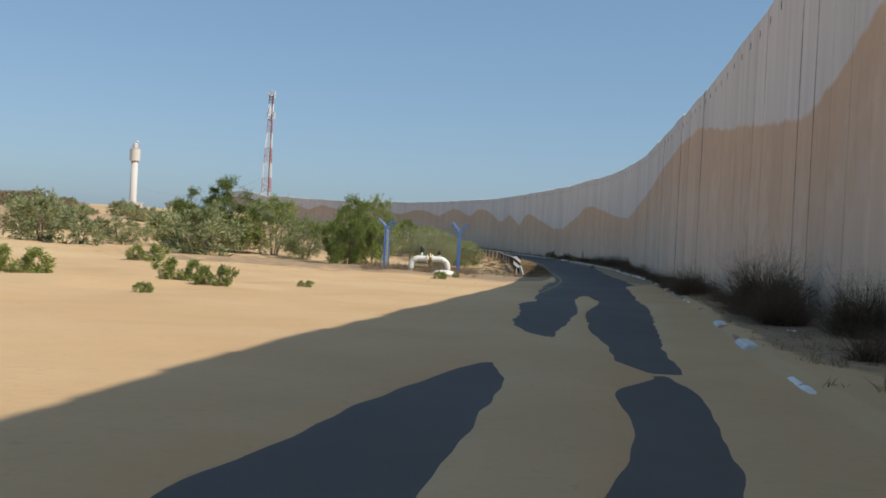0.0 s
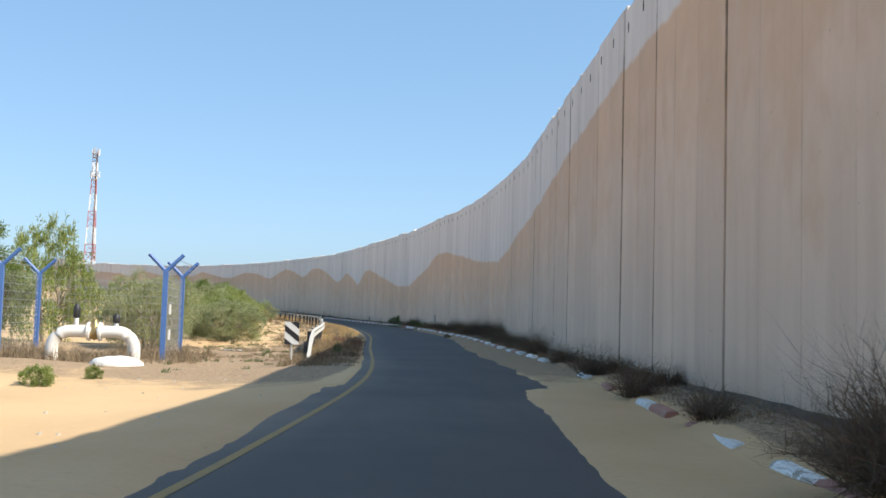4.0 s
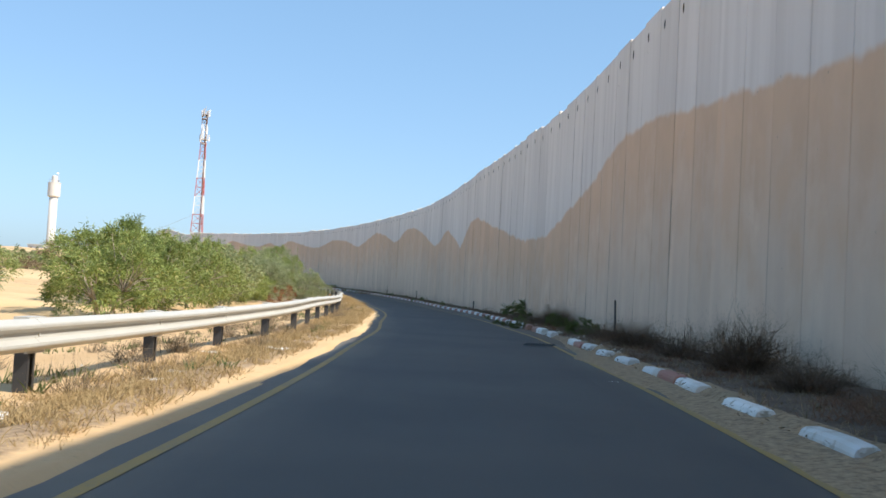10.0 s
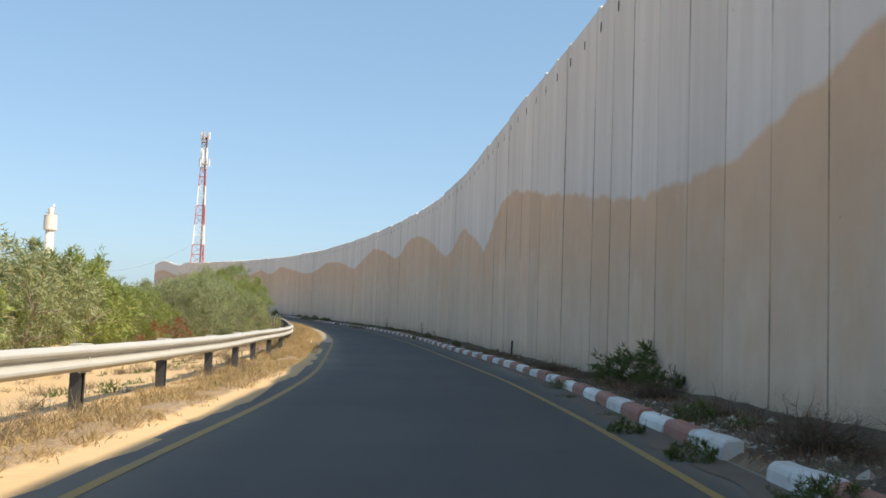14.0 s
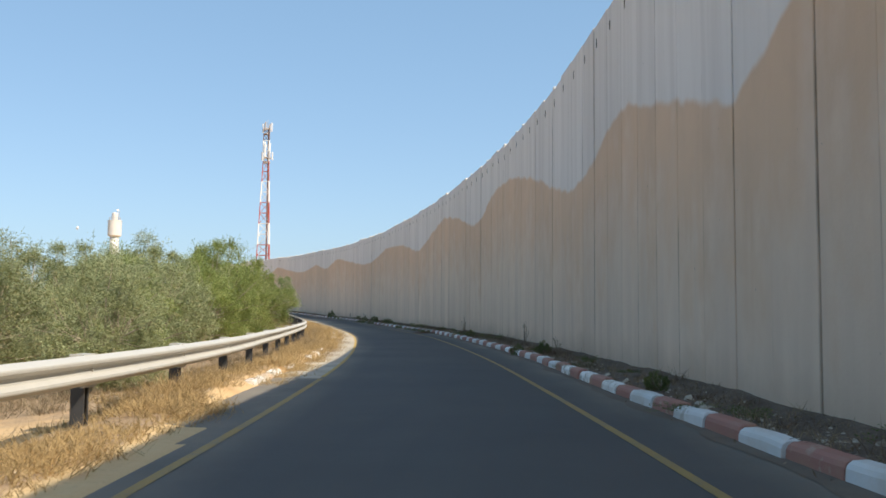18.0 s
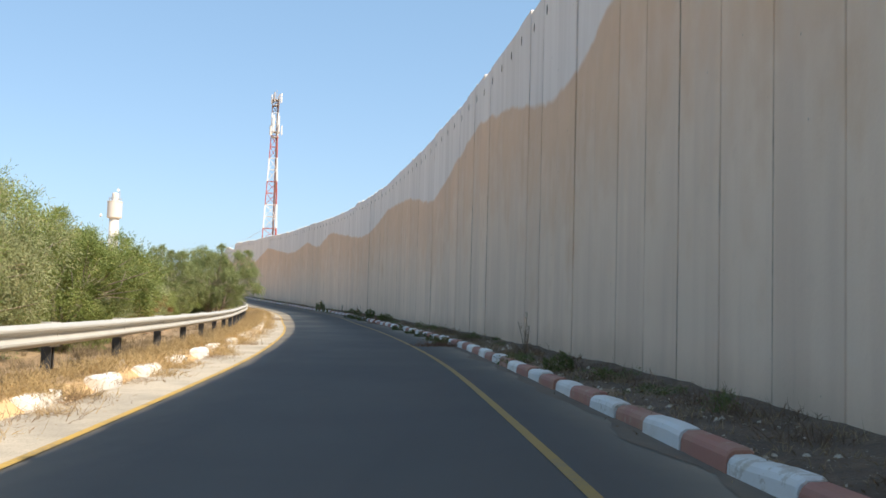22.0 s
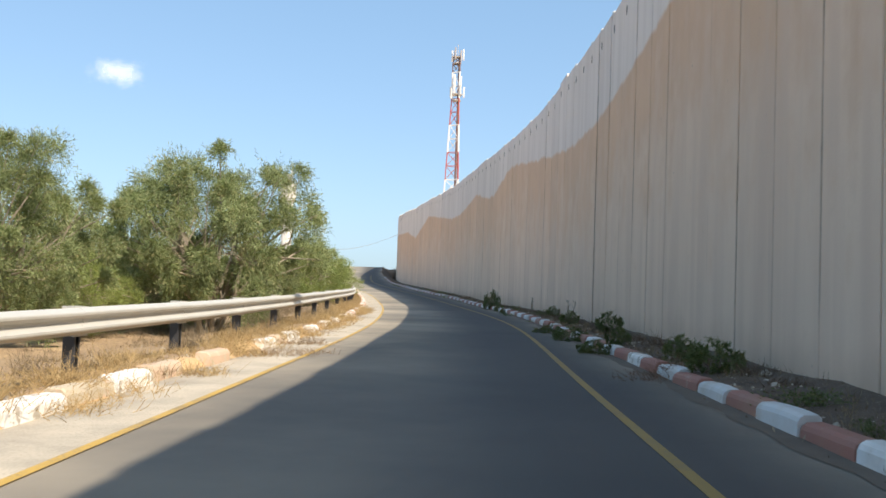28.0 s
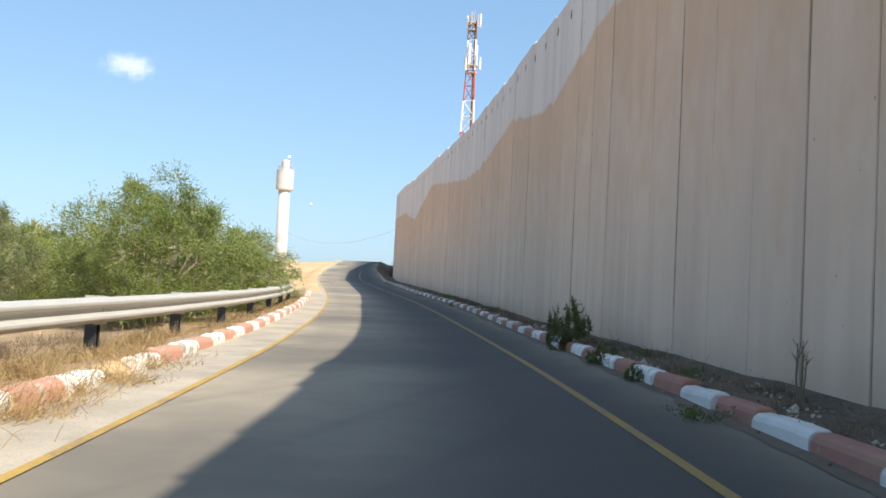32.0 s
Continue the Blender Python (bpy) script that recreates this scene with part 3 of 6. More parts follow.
def terrain(x, y):
    """Height of the ground sheet."""
    z0 = ground_z(y)
    lx, kx, wx = left_line(y), right_kerb(y), wall_x(y)
    near = ripple(x, y, 0.45, 3.1)
    fine = ripple(x, y, 1.7, 8.2)
    wide = ripple(x, y, 0.035, 5.5)
    left = lx - x
    # road bed, sand drifts over its first stretch
    drift = 0.035 + 0.03 * near + 0.012 * fine
    edge = bare_at(x, y) + 0.05 * fine + 0.06 * near
    thick = np.where(y < 60, np.clip(-edge * 0.16, -0.05, 1.0) * smoothstep(0, 0.8, drift * 20 + 0.6), -0.05)
    thick = np.minimum(thick, np.maximum(drift, 0.012))
    right_sand = (x - (lx + 3.4 + 0.5 * smoothstep(58, 80, y) + 0.25 * near + 0.1 * fine)) * 0.10
    right_sand = np.minimum(right_sand, 0.05) * smoothstep(104, 90, y) - 0.06 * smoothstep(90, 104, y)
    bed = np.where(y < 44, thick, np.maximum(np.where(y < 56, np.minimum(thick, -0.05 + (56 - y) * 0.0), -0.05), right_sand))
    bed = np.where((y >= 44) & (y < 50), np.maximum(bed, right_sand), bed)
    # the verge on the side of the rail, then open sand
    kerbed = smoothstep(130, 139, y) * smoothstep(268, 258, y)
    start = 0.28 + 0.55 * kerbed
    bank = 0.015 + (0.04 + 0.07 * kerbed) * smoothstep(start, start + 0.5 - 0.3 * kerbed, left + 0.3 * near * (1 - kerbed)) * smoothstep(40, 62, y) - 0.26 * kerbed * smoothstep(1.3, 2.2, left) - 0.22 * (1 - kerbed) * smoothstep(0.7, 1.9, left) * smoothstep(50, 62, y) + 0.05 * near * smoothstep(start + 0.1, start + 1.3, left) + 0.018 * fine * (1 - kerbed)
    bank = np.where((left < 0.8) & (kerbed > 0.3), -0.03, bank)
    bank = np.where((left > 0.2) & (left < 0.75) & (kerbed < 0.3) & (y > 44), np.maximum(bank, 0.022), bank)
    bank -= 0.22 * smoothstep(2.6, 5.0, left) * smoothstep(60, 80, y)
    bank = np.where(y < 44, np.maximum(bank * 0.3 + thick * smoothstep(1.2, 0.0, left), thick), bank)
    dune = smoothstep(4, 40, left) * (0.5 * wide + 0.5) * 1.1 + 0.16 * near * smoothstep(3, 9, left)
    dune += smoothstep(18, 160, left) * np.clip(9.6 - z0, 0, 20) * smoothstep(30, 200, y + left * 0.6) * (0.9 + 0.2 * wide)
    dune -= 0.12 * smoothstep(30, 46, y) * smoothstep(62, 54, y) * smoothstep(0.5, 3, left)
    # the strip between the kerb and the wall
    strip = 0.10 + 0.05 * near + 0.02 * fine
    z = np.where(left > 0.22 + 0.12 * near * smoothstep(40, 50, y), z0 + bank + dune, z0 + bed)
    z = np.where(x > kx + 0.1, z0 + (wall_base(y) - z0) * smoothstep(0, 1, (x - kx) / np.maximum(wx - kx, 0.5)) + strip, z)
    z = np.where(x > wx + 0.5, wall_base(y) + 0.1, z)
    return z


def spread(fine_to, step, far, growth):
    out, v, s = [], fine_to, step
    while v < far:
        s *= growth
        v += s
        out.append(v)
    return out


GY = list(np.arange(-12, 3, 0.4)) + list(np.arange(3, 34, 0.15)) + list(np.arange(34, 60, 0.22)) + list(np.arange(60, 262, 0.6)) + spread(262, 1.0, 2600, 1.13)
GY = [-v for v in spread(12, 1.0, 1500, 1.3)][::-1] + GY
GU = [-v for v in spread(16, 0.35, 2600, 1.16)][::-1] + list(np.arange(-16, -10.5, 0.35)) + list(np.arange(-10.5, -7.6, 0.17)) + list(np.arange(-7.6, -2.0, 0.1)) + list(np.arange(-2.0, 1.2, 0.17)) + spread(1.2, 1.0, 2200, 1.4)
gu, gy = np.meshgrid(np.array(GU), np.array(GY))
gx = gu + wall_x(np.clip(gy, -60, 409))
gz = terrain(gx, gy)
nu = len(GU)
idx = np.arange(len(GY) * nu).reshape(len(GY), nu)
ground_faces = np.stack([idx[:-1, :-1], idx[:-1, 1:], idx[1:, 1:], idx[1:, :-1]], -1).reshape(-1, 4)
ground_me = mesh_of("ground", np.stack([gx, gy, gz], -1).reshape(-1, 3), ground_faces.tolist(), SAND, True)
aside = left_line(gy) - gx
thatch = smoothstep(0.3, 0.9, aside - 0.5 * smoothstep(130, 139, gy)) * smoothstep(40, 50, gy) * smoothstep(285, 255, gy) * (1.0 - 0.45 * smoothstep(2.2, 6.0, aside)) * smoothstep(40, 12, aside)
thatch *= 1.0 - 0.8 * smoothstep(1.3, 2.3, aside) * smoothstep(140, 132, gy) * smoothstep(60, 66, gy)
thatch = np.maximum(thatch, 0.75 * smoothstep(3.2, 1.6, np.hypot((gx + 1.1) / 1.3, gy - 54)))
thatch = np.maximum(thatch, 0.45 * smoothstep(20, 60, aside) * smoothstep(40, 90, gy))
thatch = np.maximum(thatch, 0.8 * smoothstep(0.1, 0.7, gx - right_kerb(gy)) * smoothstep(10, 30, gy))
# turns the sand strip right of the road browner
thatch = np.maximum(thatch, 0.95 * smoothstep(38, 56, gy) * smoothstep(2.9, 3.6, gx - left_line(gy)))
thatch = np.maximum(thatch, 1.5 * smoothstep(86, 100, gy) * smoothstep(3.1, 4.0, gx - left_line(gy)))
thatch = np.maximum(thatch, 1.5 * smoothstep(0.0, 0.9, gx - right_kerb(gy)) * smoothstep(6, 16, gy))
thatch = np.maximum(thatch, 1.35 * smoothstep(0.25, 0.7, aside) * smoothstep(4.2, 2.4, aside) * smoothstep(45, 51, gy) * smoothstep(76, 66, gy))
thatch *= smoothstep(9, 2, gx - wall_x(np.clip(gy, -60, 409)))
ground_me.attributes.new("thatch", "FLOAT", "POINT").data.foreach_set("value", thatch.ravel().astype(np.float32))
ground = new("ground", ground_me)
tagged(ground, "pale yellow dune sand with ripples and thin scrub", "sand", kind="structure")


def height(x, y):
    return float(terrain(np.array([x], float), np.array([y], float))[0])


# ---- road ----
def strip(name, y0, y1, step, left, right, lift, mat, kind="structure", label="", category="", wob=0.0, cols=2, dust_and_sun=None):
    """A ribbon along the road between two lines."""
    v, f, d = [], [], []
    ys = np.arange(y0, y1 + step, step)
    for i, y in enumerate(ys):
        w = wob * noise.noise((0.9 * y, 4.4, 1.0))
        a, b = left(y), right(y)
        for k in range(cols + 1):
            t = k / cols
            yy = a[1] + (b[1] - a[1]) * t
            v.append((a[0] + (b[0] - a[0]) * t + w * (k == 0), yy, float(ground_z(yy)) + lift))
            d.append(dust_and_sun(t, yy) if dust_and_sun else 0.0)
        if i:
            n = (cols + 1) * i
            f += [(n - cols - 1 + k, n - cols + k, n + k + 1, n + k) for k in range(cols)]
    me = mesh_of(name, v, f, mat, True)
    if dust_and_sun:
        me.attributes.new("dust_and_sun", "FLOAT", "POINT").data.foreach_set("value", d)
    return tagged(new(name, me), label, category, kind=kind)


def road_dust_and_sun(t, y):
    """Sand drifted over the asphalt: more at its edges and towards the hill, where the sunlit left part is also
    coloured paler.
    """
    side = max(abs(t - 0.5) * 2 - 0.62, 0.0) * 1.6
    shoulder = 0.22 * float(smoothstep(0.26, 0.16, t)) * float(smoothstep(116, 126, y) * smoothstep(170, 150, y))
    # the last term puts the sunlight on the left part into the colour
    return 0.07 + 0.05 * float(smoothstep(62, 40, y)) + shoulder + (0.4 + 0.25 * float(smoothstep(140, 200, y))) * side + 0.35 * float(smoothstep(0.9, 1.0, t)) * float(smoothstep(60, 90, y)) + 0.62 * float(smoothstep(165, 222, y)) * float(smoothstep(0.64, 0.3, t))


strip("road", -50, 420, 0.8, lambda y: beside(left_line, y, -0.45 + 0.25 * float(smoothstep(44, 50, y) * smoothstep(112, 100, y)) - 0.38 * float(smoothstep(118, 128, y) * smoothstep(160, 150, y))), lambda y: beside(right_kerb, y, 0.08), 0.0, ASPHALT, label="dark grey single-lane asphalt road, curving and partly under sand", category="road", wob=0.1, cols=16, dust_and_sun=road_dust_and_sun)
strip("road_edge", 141, 340, 0.8, lambda y: beside(left_line, y, -0.82), lambda y: beside(left_line, y, 0.02), 0.005, EDGE, label="sandy asphalt shoulder, coloured pale for the sun on it", category="road", wob=0.2)
strip("road_marking", 31, 141, 0.4, lambda y: beside(left_line, y, 0.0), lambda y: beside(left_line, y, 0.09), 0.004, YELLOW_WORN, label="rubbed-down yellow edge line on dusty asphalt", category="road marking")
strip("road_marking", 141.4, 310, 0.4, lambda y: beside(left_line, y, 0.0), lambda y: beside(left_line, y, 0.075), 0.009, YELLOW, label="worn yellow edge line painted on asphalt", category="road marking")
lane = curve((55, 3.83), (86, 3.87), (105, 3.87), (112, 3.75), (131, 3.66), (144, 3.53), (160, 3.48), (176, 3.48), (190, 3.6), (210, 3.68), (222, 3.67), (315, 3.6))
strip("road_marking", 60, 310, 0.4, lambda y: beside(left_line, y, float(lane(y))), lambda y: beside(left_line, y, float(lane(y)) + 0.09), 0.004, YELLOW_WORN, label="worn yellow edge line painted on asphalt", category="road marking")

# dirt swept against the foot of the kerb
strip("road_dirt", 92, 300, 0.35, lambda y: beside(right_kerb, y, -0.2 - 0.14 * noise.noise((y * 0.35, 2.0, 7.0)) - 0.1 * noise.noise((y * 1.3, 5.0, 7.0)) - 0.16 * float(smoothstep(125, 100, y))), lambda y: beside(right_kerb, y, 0.03), 0.005, DIRT, label="brown grit and dead leaves swept against the kerb", category="dirt", wob=0.12, cols=2)

# brown earth between the kerb and the wall
sv, sf = [], []
sy = np.arange(20, 330, 0.5)
for i, y in enumerate(sy):
    a, b = float(right_kerb(y)) + 0.16 + 0.9 * float(smoothstep(80, 30, y)), float(wall_x(y)) + 0.06
    xs = np.array([a + (b - a) * k / 6 for k in range(7)])
    zs = terrain(xs, np.full(7, y))
    for k in range(7):
        sv.append((xs[k], y, zs[k] + 0.02 + 0.035 * (noise.noise((xs[k] * 2.5, y * 2.5, 9.0)) if 0 < k else -1.0) + 0.05 * (k >= 5)))
    if i:
        n = 7 * i
        sf += [(n - 7 + k, n - 6 + k, n + k + 1, n + k) for k in range(6)]
tagged(new("wall_strip", mesh_of("wall_strip", sv, sf, SOIL, True)), "strip of brown littered earth between kerb and wall", "earth", kind="structure")


# ---- the wall: precast panels about 1.55 m wide and 8 m high ----
WALL_H = 8.0
GAPS = {"f": 0.004, "m": 0.012, "d": 0.024}


def panel_mesh(near, far, chip):
    """A slab 1.5 m wide with chamfered edges, a joint of its own on each side, and a lifting pocket below its top,
    coloured dark for the shade in it.
    """
    w0, w1, d, c, top, low = -0.75 + near, 0.75 - far, 0.3, 0.010, WALL_H, -0.5
    hx, hz, r = 0.42 + chip, top - 0.45, 0.06
    b = Build()
    out = [(w0 + c, 0), (w1 - c, 0), (w1, c), (w1, d), (w0, d), (w0, c)]
    b.loft([[(x, y, z) for x, y in out] for z in (low, top - 0.02)], False)
    b.add([(x, y, top - 0.02) for x, y in out] + [(x * 0.985, y if y > 0.2 else y + 0.015, top) for x, y in out], [(i, (i + 1) % 6, 6 + (i + 1) % 6, 6 + i) for i in range(6)] + [tuple(range(6, 12))])
    b.f.pop(0)
    a = [(w0 + c, 0, low), (w1 - c, 0, low), (w1 - c, 0, top - 0.02), (w0 + c, 0, top - 0.02)]
    oval = [(hx + r * math.cos(math.radians(225 + 45 * k)), hz + 2.1 * r * math.sin(math.radians(225 + 45 * k))) for k in range(8)]
    b.add(a + [(x, 0, z) for x, z in oval] + [(x, 0.1, z) for x, z in oval],
          [(0, 1, 6, 5, 4), (1, 2, 8, 7, 6), (2, 3, 10, 9, 8), (3, 0, 4, 11, 10)] + [(4 + k, 4 + (k + 1) % 8, 12 + (k + 1) % 8, 12 + k) for k in range(8)] + [tuple(range(12, 20))])
    me = b.flip().mesh("panel", CONCRETE)
    me.materials.append(HOLE)
    for p in me.polygons[-9:]:
        p.material_index = 1
    return me


class Line:
    """Distance along a line of the plan."""

    def __init__(self, f):
        self.y = np.linspace(-60, 409, 9400)
        x = f(self.y)
        self.s = np.concatenate([[0], np.cumsum(np.hypot(np.diff(x), np.diff(self.y)))])
        self.f = f

    def at(self, s):
        """x, y and heading at s metres from the start."""
        y = float(np.interp(s, self.s, self.y))
        return float(self.f(y)), y, math.atan2(-slope_of(self.f, y), 1.0)


# joint number and distance along the wall; between these the joints are evenly spaced
JOINT_AT = [(-46, 15.8), (0, 87.48), (5, 95.4), (12, 105.94), (21, 119.7), (26, 127.59), (37, 144.6), (41, 150.83), (49, 163.27), (58, 177.59), (67, 191.1), (72, 198.31), (80, 210.7), (85, 218.93), (94, 232.7), (96, 235.91), (103, 245.81),
            (109, 255.34), (115, 264.47), (118, 269.39), (123, 277.49), (125, 281.0), (128, 285.58), (131, 290.18), (135, 296.39), (140, 304.02), (147, 315.5), (258, 487.5)]
# how open each joint is from the first one on: faint, middling or dark
JOINTS = ("dfdmfmfffdfd" "dfdfmfdddddmdm" "dfmfmmfmfmmdffm" "fffmfdmm" "mdfmdmmmm" "ddmmdmdmm" "fmfmf" "dmmmdffmm" "ffdf" "ffmdmdmfmf" "mdffffmmdfffmfd" "ffmfm" "mfdffffmmddmfd" "fm" "mmffdffffdfffmfmd")
wall_run = Line(wall_x)
core = Build()
cut = steps(wall_x, -48, 412, 3.0)
core.loft([[(x + 0.22 * math.cos(h), y + 0.22 * math.sin(h), float(wall_base(y)) + z) for z in (-0.5, WALL_H - 0.25)] + [(x + 0.28 * math.cos(h), y + 0.28 * math.sin(h), float(wall_base(y)) + z) for z in (WALL_H - 0.25, -0.5)] for x, y, h in cut], True)
wall = new("wall_east", core.mesh("wall_core", CORE))
tagged(wall, "tall grey concrete barrier wall of precast panels, painted with sandy hills", "wall", kind="structure")
rng = random.Random(11)
joint_s = lambda k: float(np.interp(k, [p[0] for p in JOINT_AT], [p[1] for p in JOINT_AT]))
kinds = {k: (JOINTS[k] if 0 <= k < len(JOINTS) else rng.choices("fmd", (5, 3, 2))[0]) for k in range(-46, 260)}
kinds.update(zip(range(-7, 0), "dfmddfm"))
PANELS = {(a, b): panel_mesh(GAPS[a], GAPS[b], c) for a, b, c in zip("fffmmmddd", "fmdfmdfmd", (0.0, 0.02, -0.03, 0.01, 0.0, 0.03, -0.02, 0.0, 0.02))}
cap_me = Build().box(-0.09, 0.02, -0.02, 0.09, 0.26, 0.09, 0.03).mesh("joint_cap", KERB_WHITE)
drop = 0.0
for k in range(-46, 258):
    if k % 2 == 0:
        drop = rng.uniform(-0.03, 0.03)
    if rng.random() < 0.16:
        drop += rng.choice((-0.06, 0.06))
    s0, s1 = joint_s(k), joint_s(k + 1)
    (xa, ya, _), (xb, yb, _) = wall_run.at(s0), wall_run.at(s1)
    # the panel's own x runs along the wall, towards the far end
    turn, y = math.atan2(yb - ya, xb - xa), (ya + yb) / 2
    m = Matrix.Translation(((xa + xb) / 2 + rng.uniform(-0.01, 0.01), y, float(wall_base(y)) + drop)) @ Matrix.Rotation(turn + rng.uniform(-0.005, 0.005), 4, "Z") @ Matrix.Rotation(rng.uniform(-0.0015, 0.0015), 4, "X") @ Matrix.Diagonal((math.hypot(xb - xa, yb - ya) / 1.5, 1, 1, 1))
    ob = part("panel", PANELS[kinds[k], kinds[k + 1]], wall, at=m)
    ob["hill_a"], ob["hill_b"] = float(hills(ya)) - drop, float(hills(yb)) - drop
    ob["stain_a"], ob["stain_b"] = ({"f": 0.25, "m": 0.7, "d": 1.15}[kinds[q]] for q in (k, k + 1))
    if kinds[k] == "d" or (kinds[k] == "m" and k % 3 == 0):
        part("joint_cap", cap_me, wall, "white mortar cap on a joint", Matrix.Translation((xa, ya, float(wall_base(ya)) + WALL_H + drop * 0.5)) @ Matrix.Rotation(turn, 4, "Z") @ Matrix.Rotation(math.pi, 4, "Z"))


# ---- kerbs: painted stones about a metre long ----
def kerb_stone(mat, seed, flipped=True):
    r = random.Random(seed)
    b = Build()
    ring = lambda x, s: [(x, -0.02, -0.2), (x, -0.004, 0.10 + s), (x, 0.012, 0.135 + s), (x, 0.045, 0.158 + s), (x, 0.15, 0.163 + s), (x, 0.18, 0.14 + s), (x, 0.18, -0.2)]
    L, j = 0.535, lambda: r.uniform(-0.008, 0.008)
    b.loft([ring(-L, -0.012), ring(-L + 0.02, j()), ring(-0.2, j()), ring(0.15, j()), ring(L - 0.02, j()), ring(L, -0.012)], True)
    return (b.flip() if flipped else b).mesh("kerb_stone", mat)


def kerb(name, places, whites, reds, label, lift, seed, skip):
    """Stones at the given places: x, y, heading, length over the usual one, and whether white."""
    top = new(name)
    tagged(top, label, "kerb", kind="structure")
    r = random.Random(seed)
    for x, y, h, long, white in places:
        if r.random() < skip(y, white):
            continue
        me = r.choice(whites if white else reds)
        m = Matrix.Translation((x + r.uniform(-0.02, 0.02), y, float(ground_z(y)) + lift(y) + r.uniform(-0.02, 0.012))) @ Matrix.Rotation(h + math.pi / 2 + r.uniform(-0.025, 0.025), 4, "Z") @ Matrix.Rotation(r.uniform(-0.03, 0.03), 4, "X") @ Matrix.Diagonal((long, 1, 1, 1))
        part("kerb_stone", me, top, at=m)
    return top


def by_turns(line, y0, y1):
    return [(x, y, h, 1.0, n % 2) for n, (x, y, h) in enumerate(steps(line, y0, y1, 1.085))]


# far ends of white stones: pair number and distance along the kerb
PAIR_AT = [(-18, 65.2), (0, 104.31), (9, 123.75), (19, 145.59), (26, 159.97), (34, 176.84), (43, 196.42), (53, 218.13), (59, 230.92), (64, 242.19), (72, 260.26), (81, 279.94), (85, 289.34), (88, 295.9), (128, 382.0)]
kerb_line = Line(right_kerb)
RIGHT_STONES = []
for half_pair in range(-36, 254):
    ends = [float(np.interp(q / 2, [p[0] for p in PAIR_AT], [p[1] for p in PAIR_AT])) for q in (half_pair, half_pair + 1)]
    RIGHT_STONES.append((*kerb_line.at(sum(ends) / 2), (ends[1] - ends[0]) / 1.085, half_pair % 2))


kerb("kerb_right", RIGHT_STONES, [kerb_stone(KERB_WHITE, s) for s in (1, 2)] + [kerb_stone(KERB_WHITE_OLD, 3)], [kerb_stone(KERB_RED, s) for s in (4, 5)],
     "red and white painted kerb stones at the foot of the wall, half buried in sand", lambda y: -0.025 * float(smoothstep(104, 88, y)) - 0.06 * float(smoothstep(46, 28, y)), 5, lambda y, white: (0.08 if white else 0.8) * float(smoothstep(112, 92, y) * smoothstep(52, 58, y)) + (0.3 if white else 0.6) * float(smoothstep(56, 50, y)))
left_kerb = lambda y: left_line(y) - 0.8
OLD_WHITES = [kerb_stone(KERB_WHITE_OLD, s, False) for s in (7, 8)]
kerb("kerb_left", by_turns(left_kerb, 138.5, 208), OLD_WHITES, [kerb_stone(KERB_PALE, s, False) for s in (9, 10)], "peeling white and bleached red kerb stones in dry grass", lambda y: 0.01 - 0.06 * float(smoothstep(175, 150, y)), 6,
     lambda y, white: (0.12 if white else 0.55) + 0.35 * float(smoothstep(185, 150, y)))
kerb("kerb_left", by_turns(left_kerb, 208.6, 262), OLD_WHITES, [kerb_stone(KERB_SALMON, s, False) for s in (9, 10)], "salmon and white painted kerb stones beside dry grass", lambda y: 0.01, 16, lambda y, white: (0.05 if white else 0.1 + 0.5 * float(smoothstep(226, 218, y))))


# ---- guard rail ----
def rail_line(y):
    return left_line(y) - rail_gap(y)


rail_set = curve((45, -0.16), (60, -0.17), (75, -0.16), (90, -0.2), (100, -0.1), (110, -0.09), (131, -0.06), (147, -0.06), (173, -0.075), (205, -0.03), (219, -0.04), (226, -0.02), (260, -0.05))


def rail_z(y):
    """Ground under the rail."""
    return float(ground_z(y) + rail_set(y))


RAIL_TOP = 0.73
W_BEAM = [(0.0, 0.0), (0.022, -0.012), (0.075, -0.048), (0.08, -0.062), (0.078, -0.085), (0.02, -0.125), (0.012, -0.155), (0.02, -0.185), (0.078, -0.225), (0.08, -0.248), (0.075, -0.262), (0.022, -0.298), (0.0, -0.31)]


def beam(y0, y1, tops):
    """One length of W-shaped beam from y0 to y1, with its top at the given heights over the ground."""
    rings, n = [], 6
    for i in range(n + 1):
        y = y0 + (y1 - y0) * i / n
        top = tops[0] + (tops[1] - tops[0]) * i / n
        s = slope_of(rail_line, y)
        k = math.hypot(1, s)
        face = [(float(rail_line(y)) + d / k, y - d * s / k, rail_z(y) + top + z) for d, z in W_BEAM]
        back = [(float(rail_line(y)) + (d - 0.006) / k, y - (d - 0.006) * s / k, rail_z(y) + top + z) for d, z in W_BEAM[::-1]]
        rings.append(face + back)
    return Build().loft(rings, True).mesh("beam", GALV)


def c_post():
    b = Build()
    prof = [(x * 1.35, y * 1.35) for x, y in ((0.0, -0.06), (0.10, -0.06), (0.10, -0.03), (0.094, -0.03), (0.094, -0.054), (0.006, -0.054), (0.006, 0.054), (0.094, 0.054), (0.094, 0.03), (0.10, 0.03), (0.10, 0.06), (0.0, 0.06))]
    b.loft([[(x - 0.17, y, z) for x, y in prof] for z in (-0.4, RAIL_TOP - 0.06)], True)
    return b.mesh("post", POST_STEEL)


def spacer():
    b = Build()
    b.box(-0.03, -0.2, RAIL_TOP - 0.33, 0.0, 0.2, RAIL_TOP + 0.012)
    b.box(-0.15, -0.2, RAIL_TOP - 0.015, -0.028, 0.2, RAIL_TOP + 0.014)
    return b.mesh("spacer", GALV)


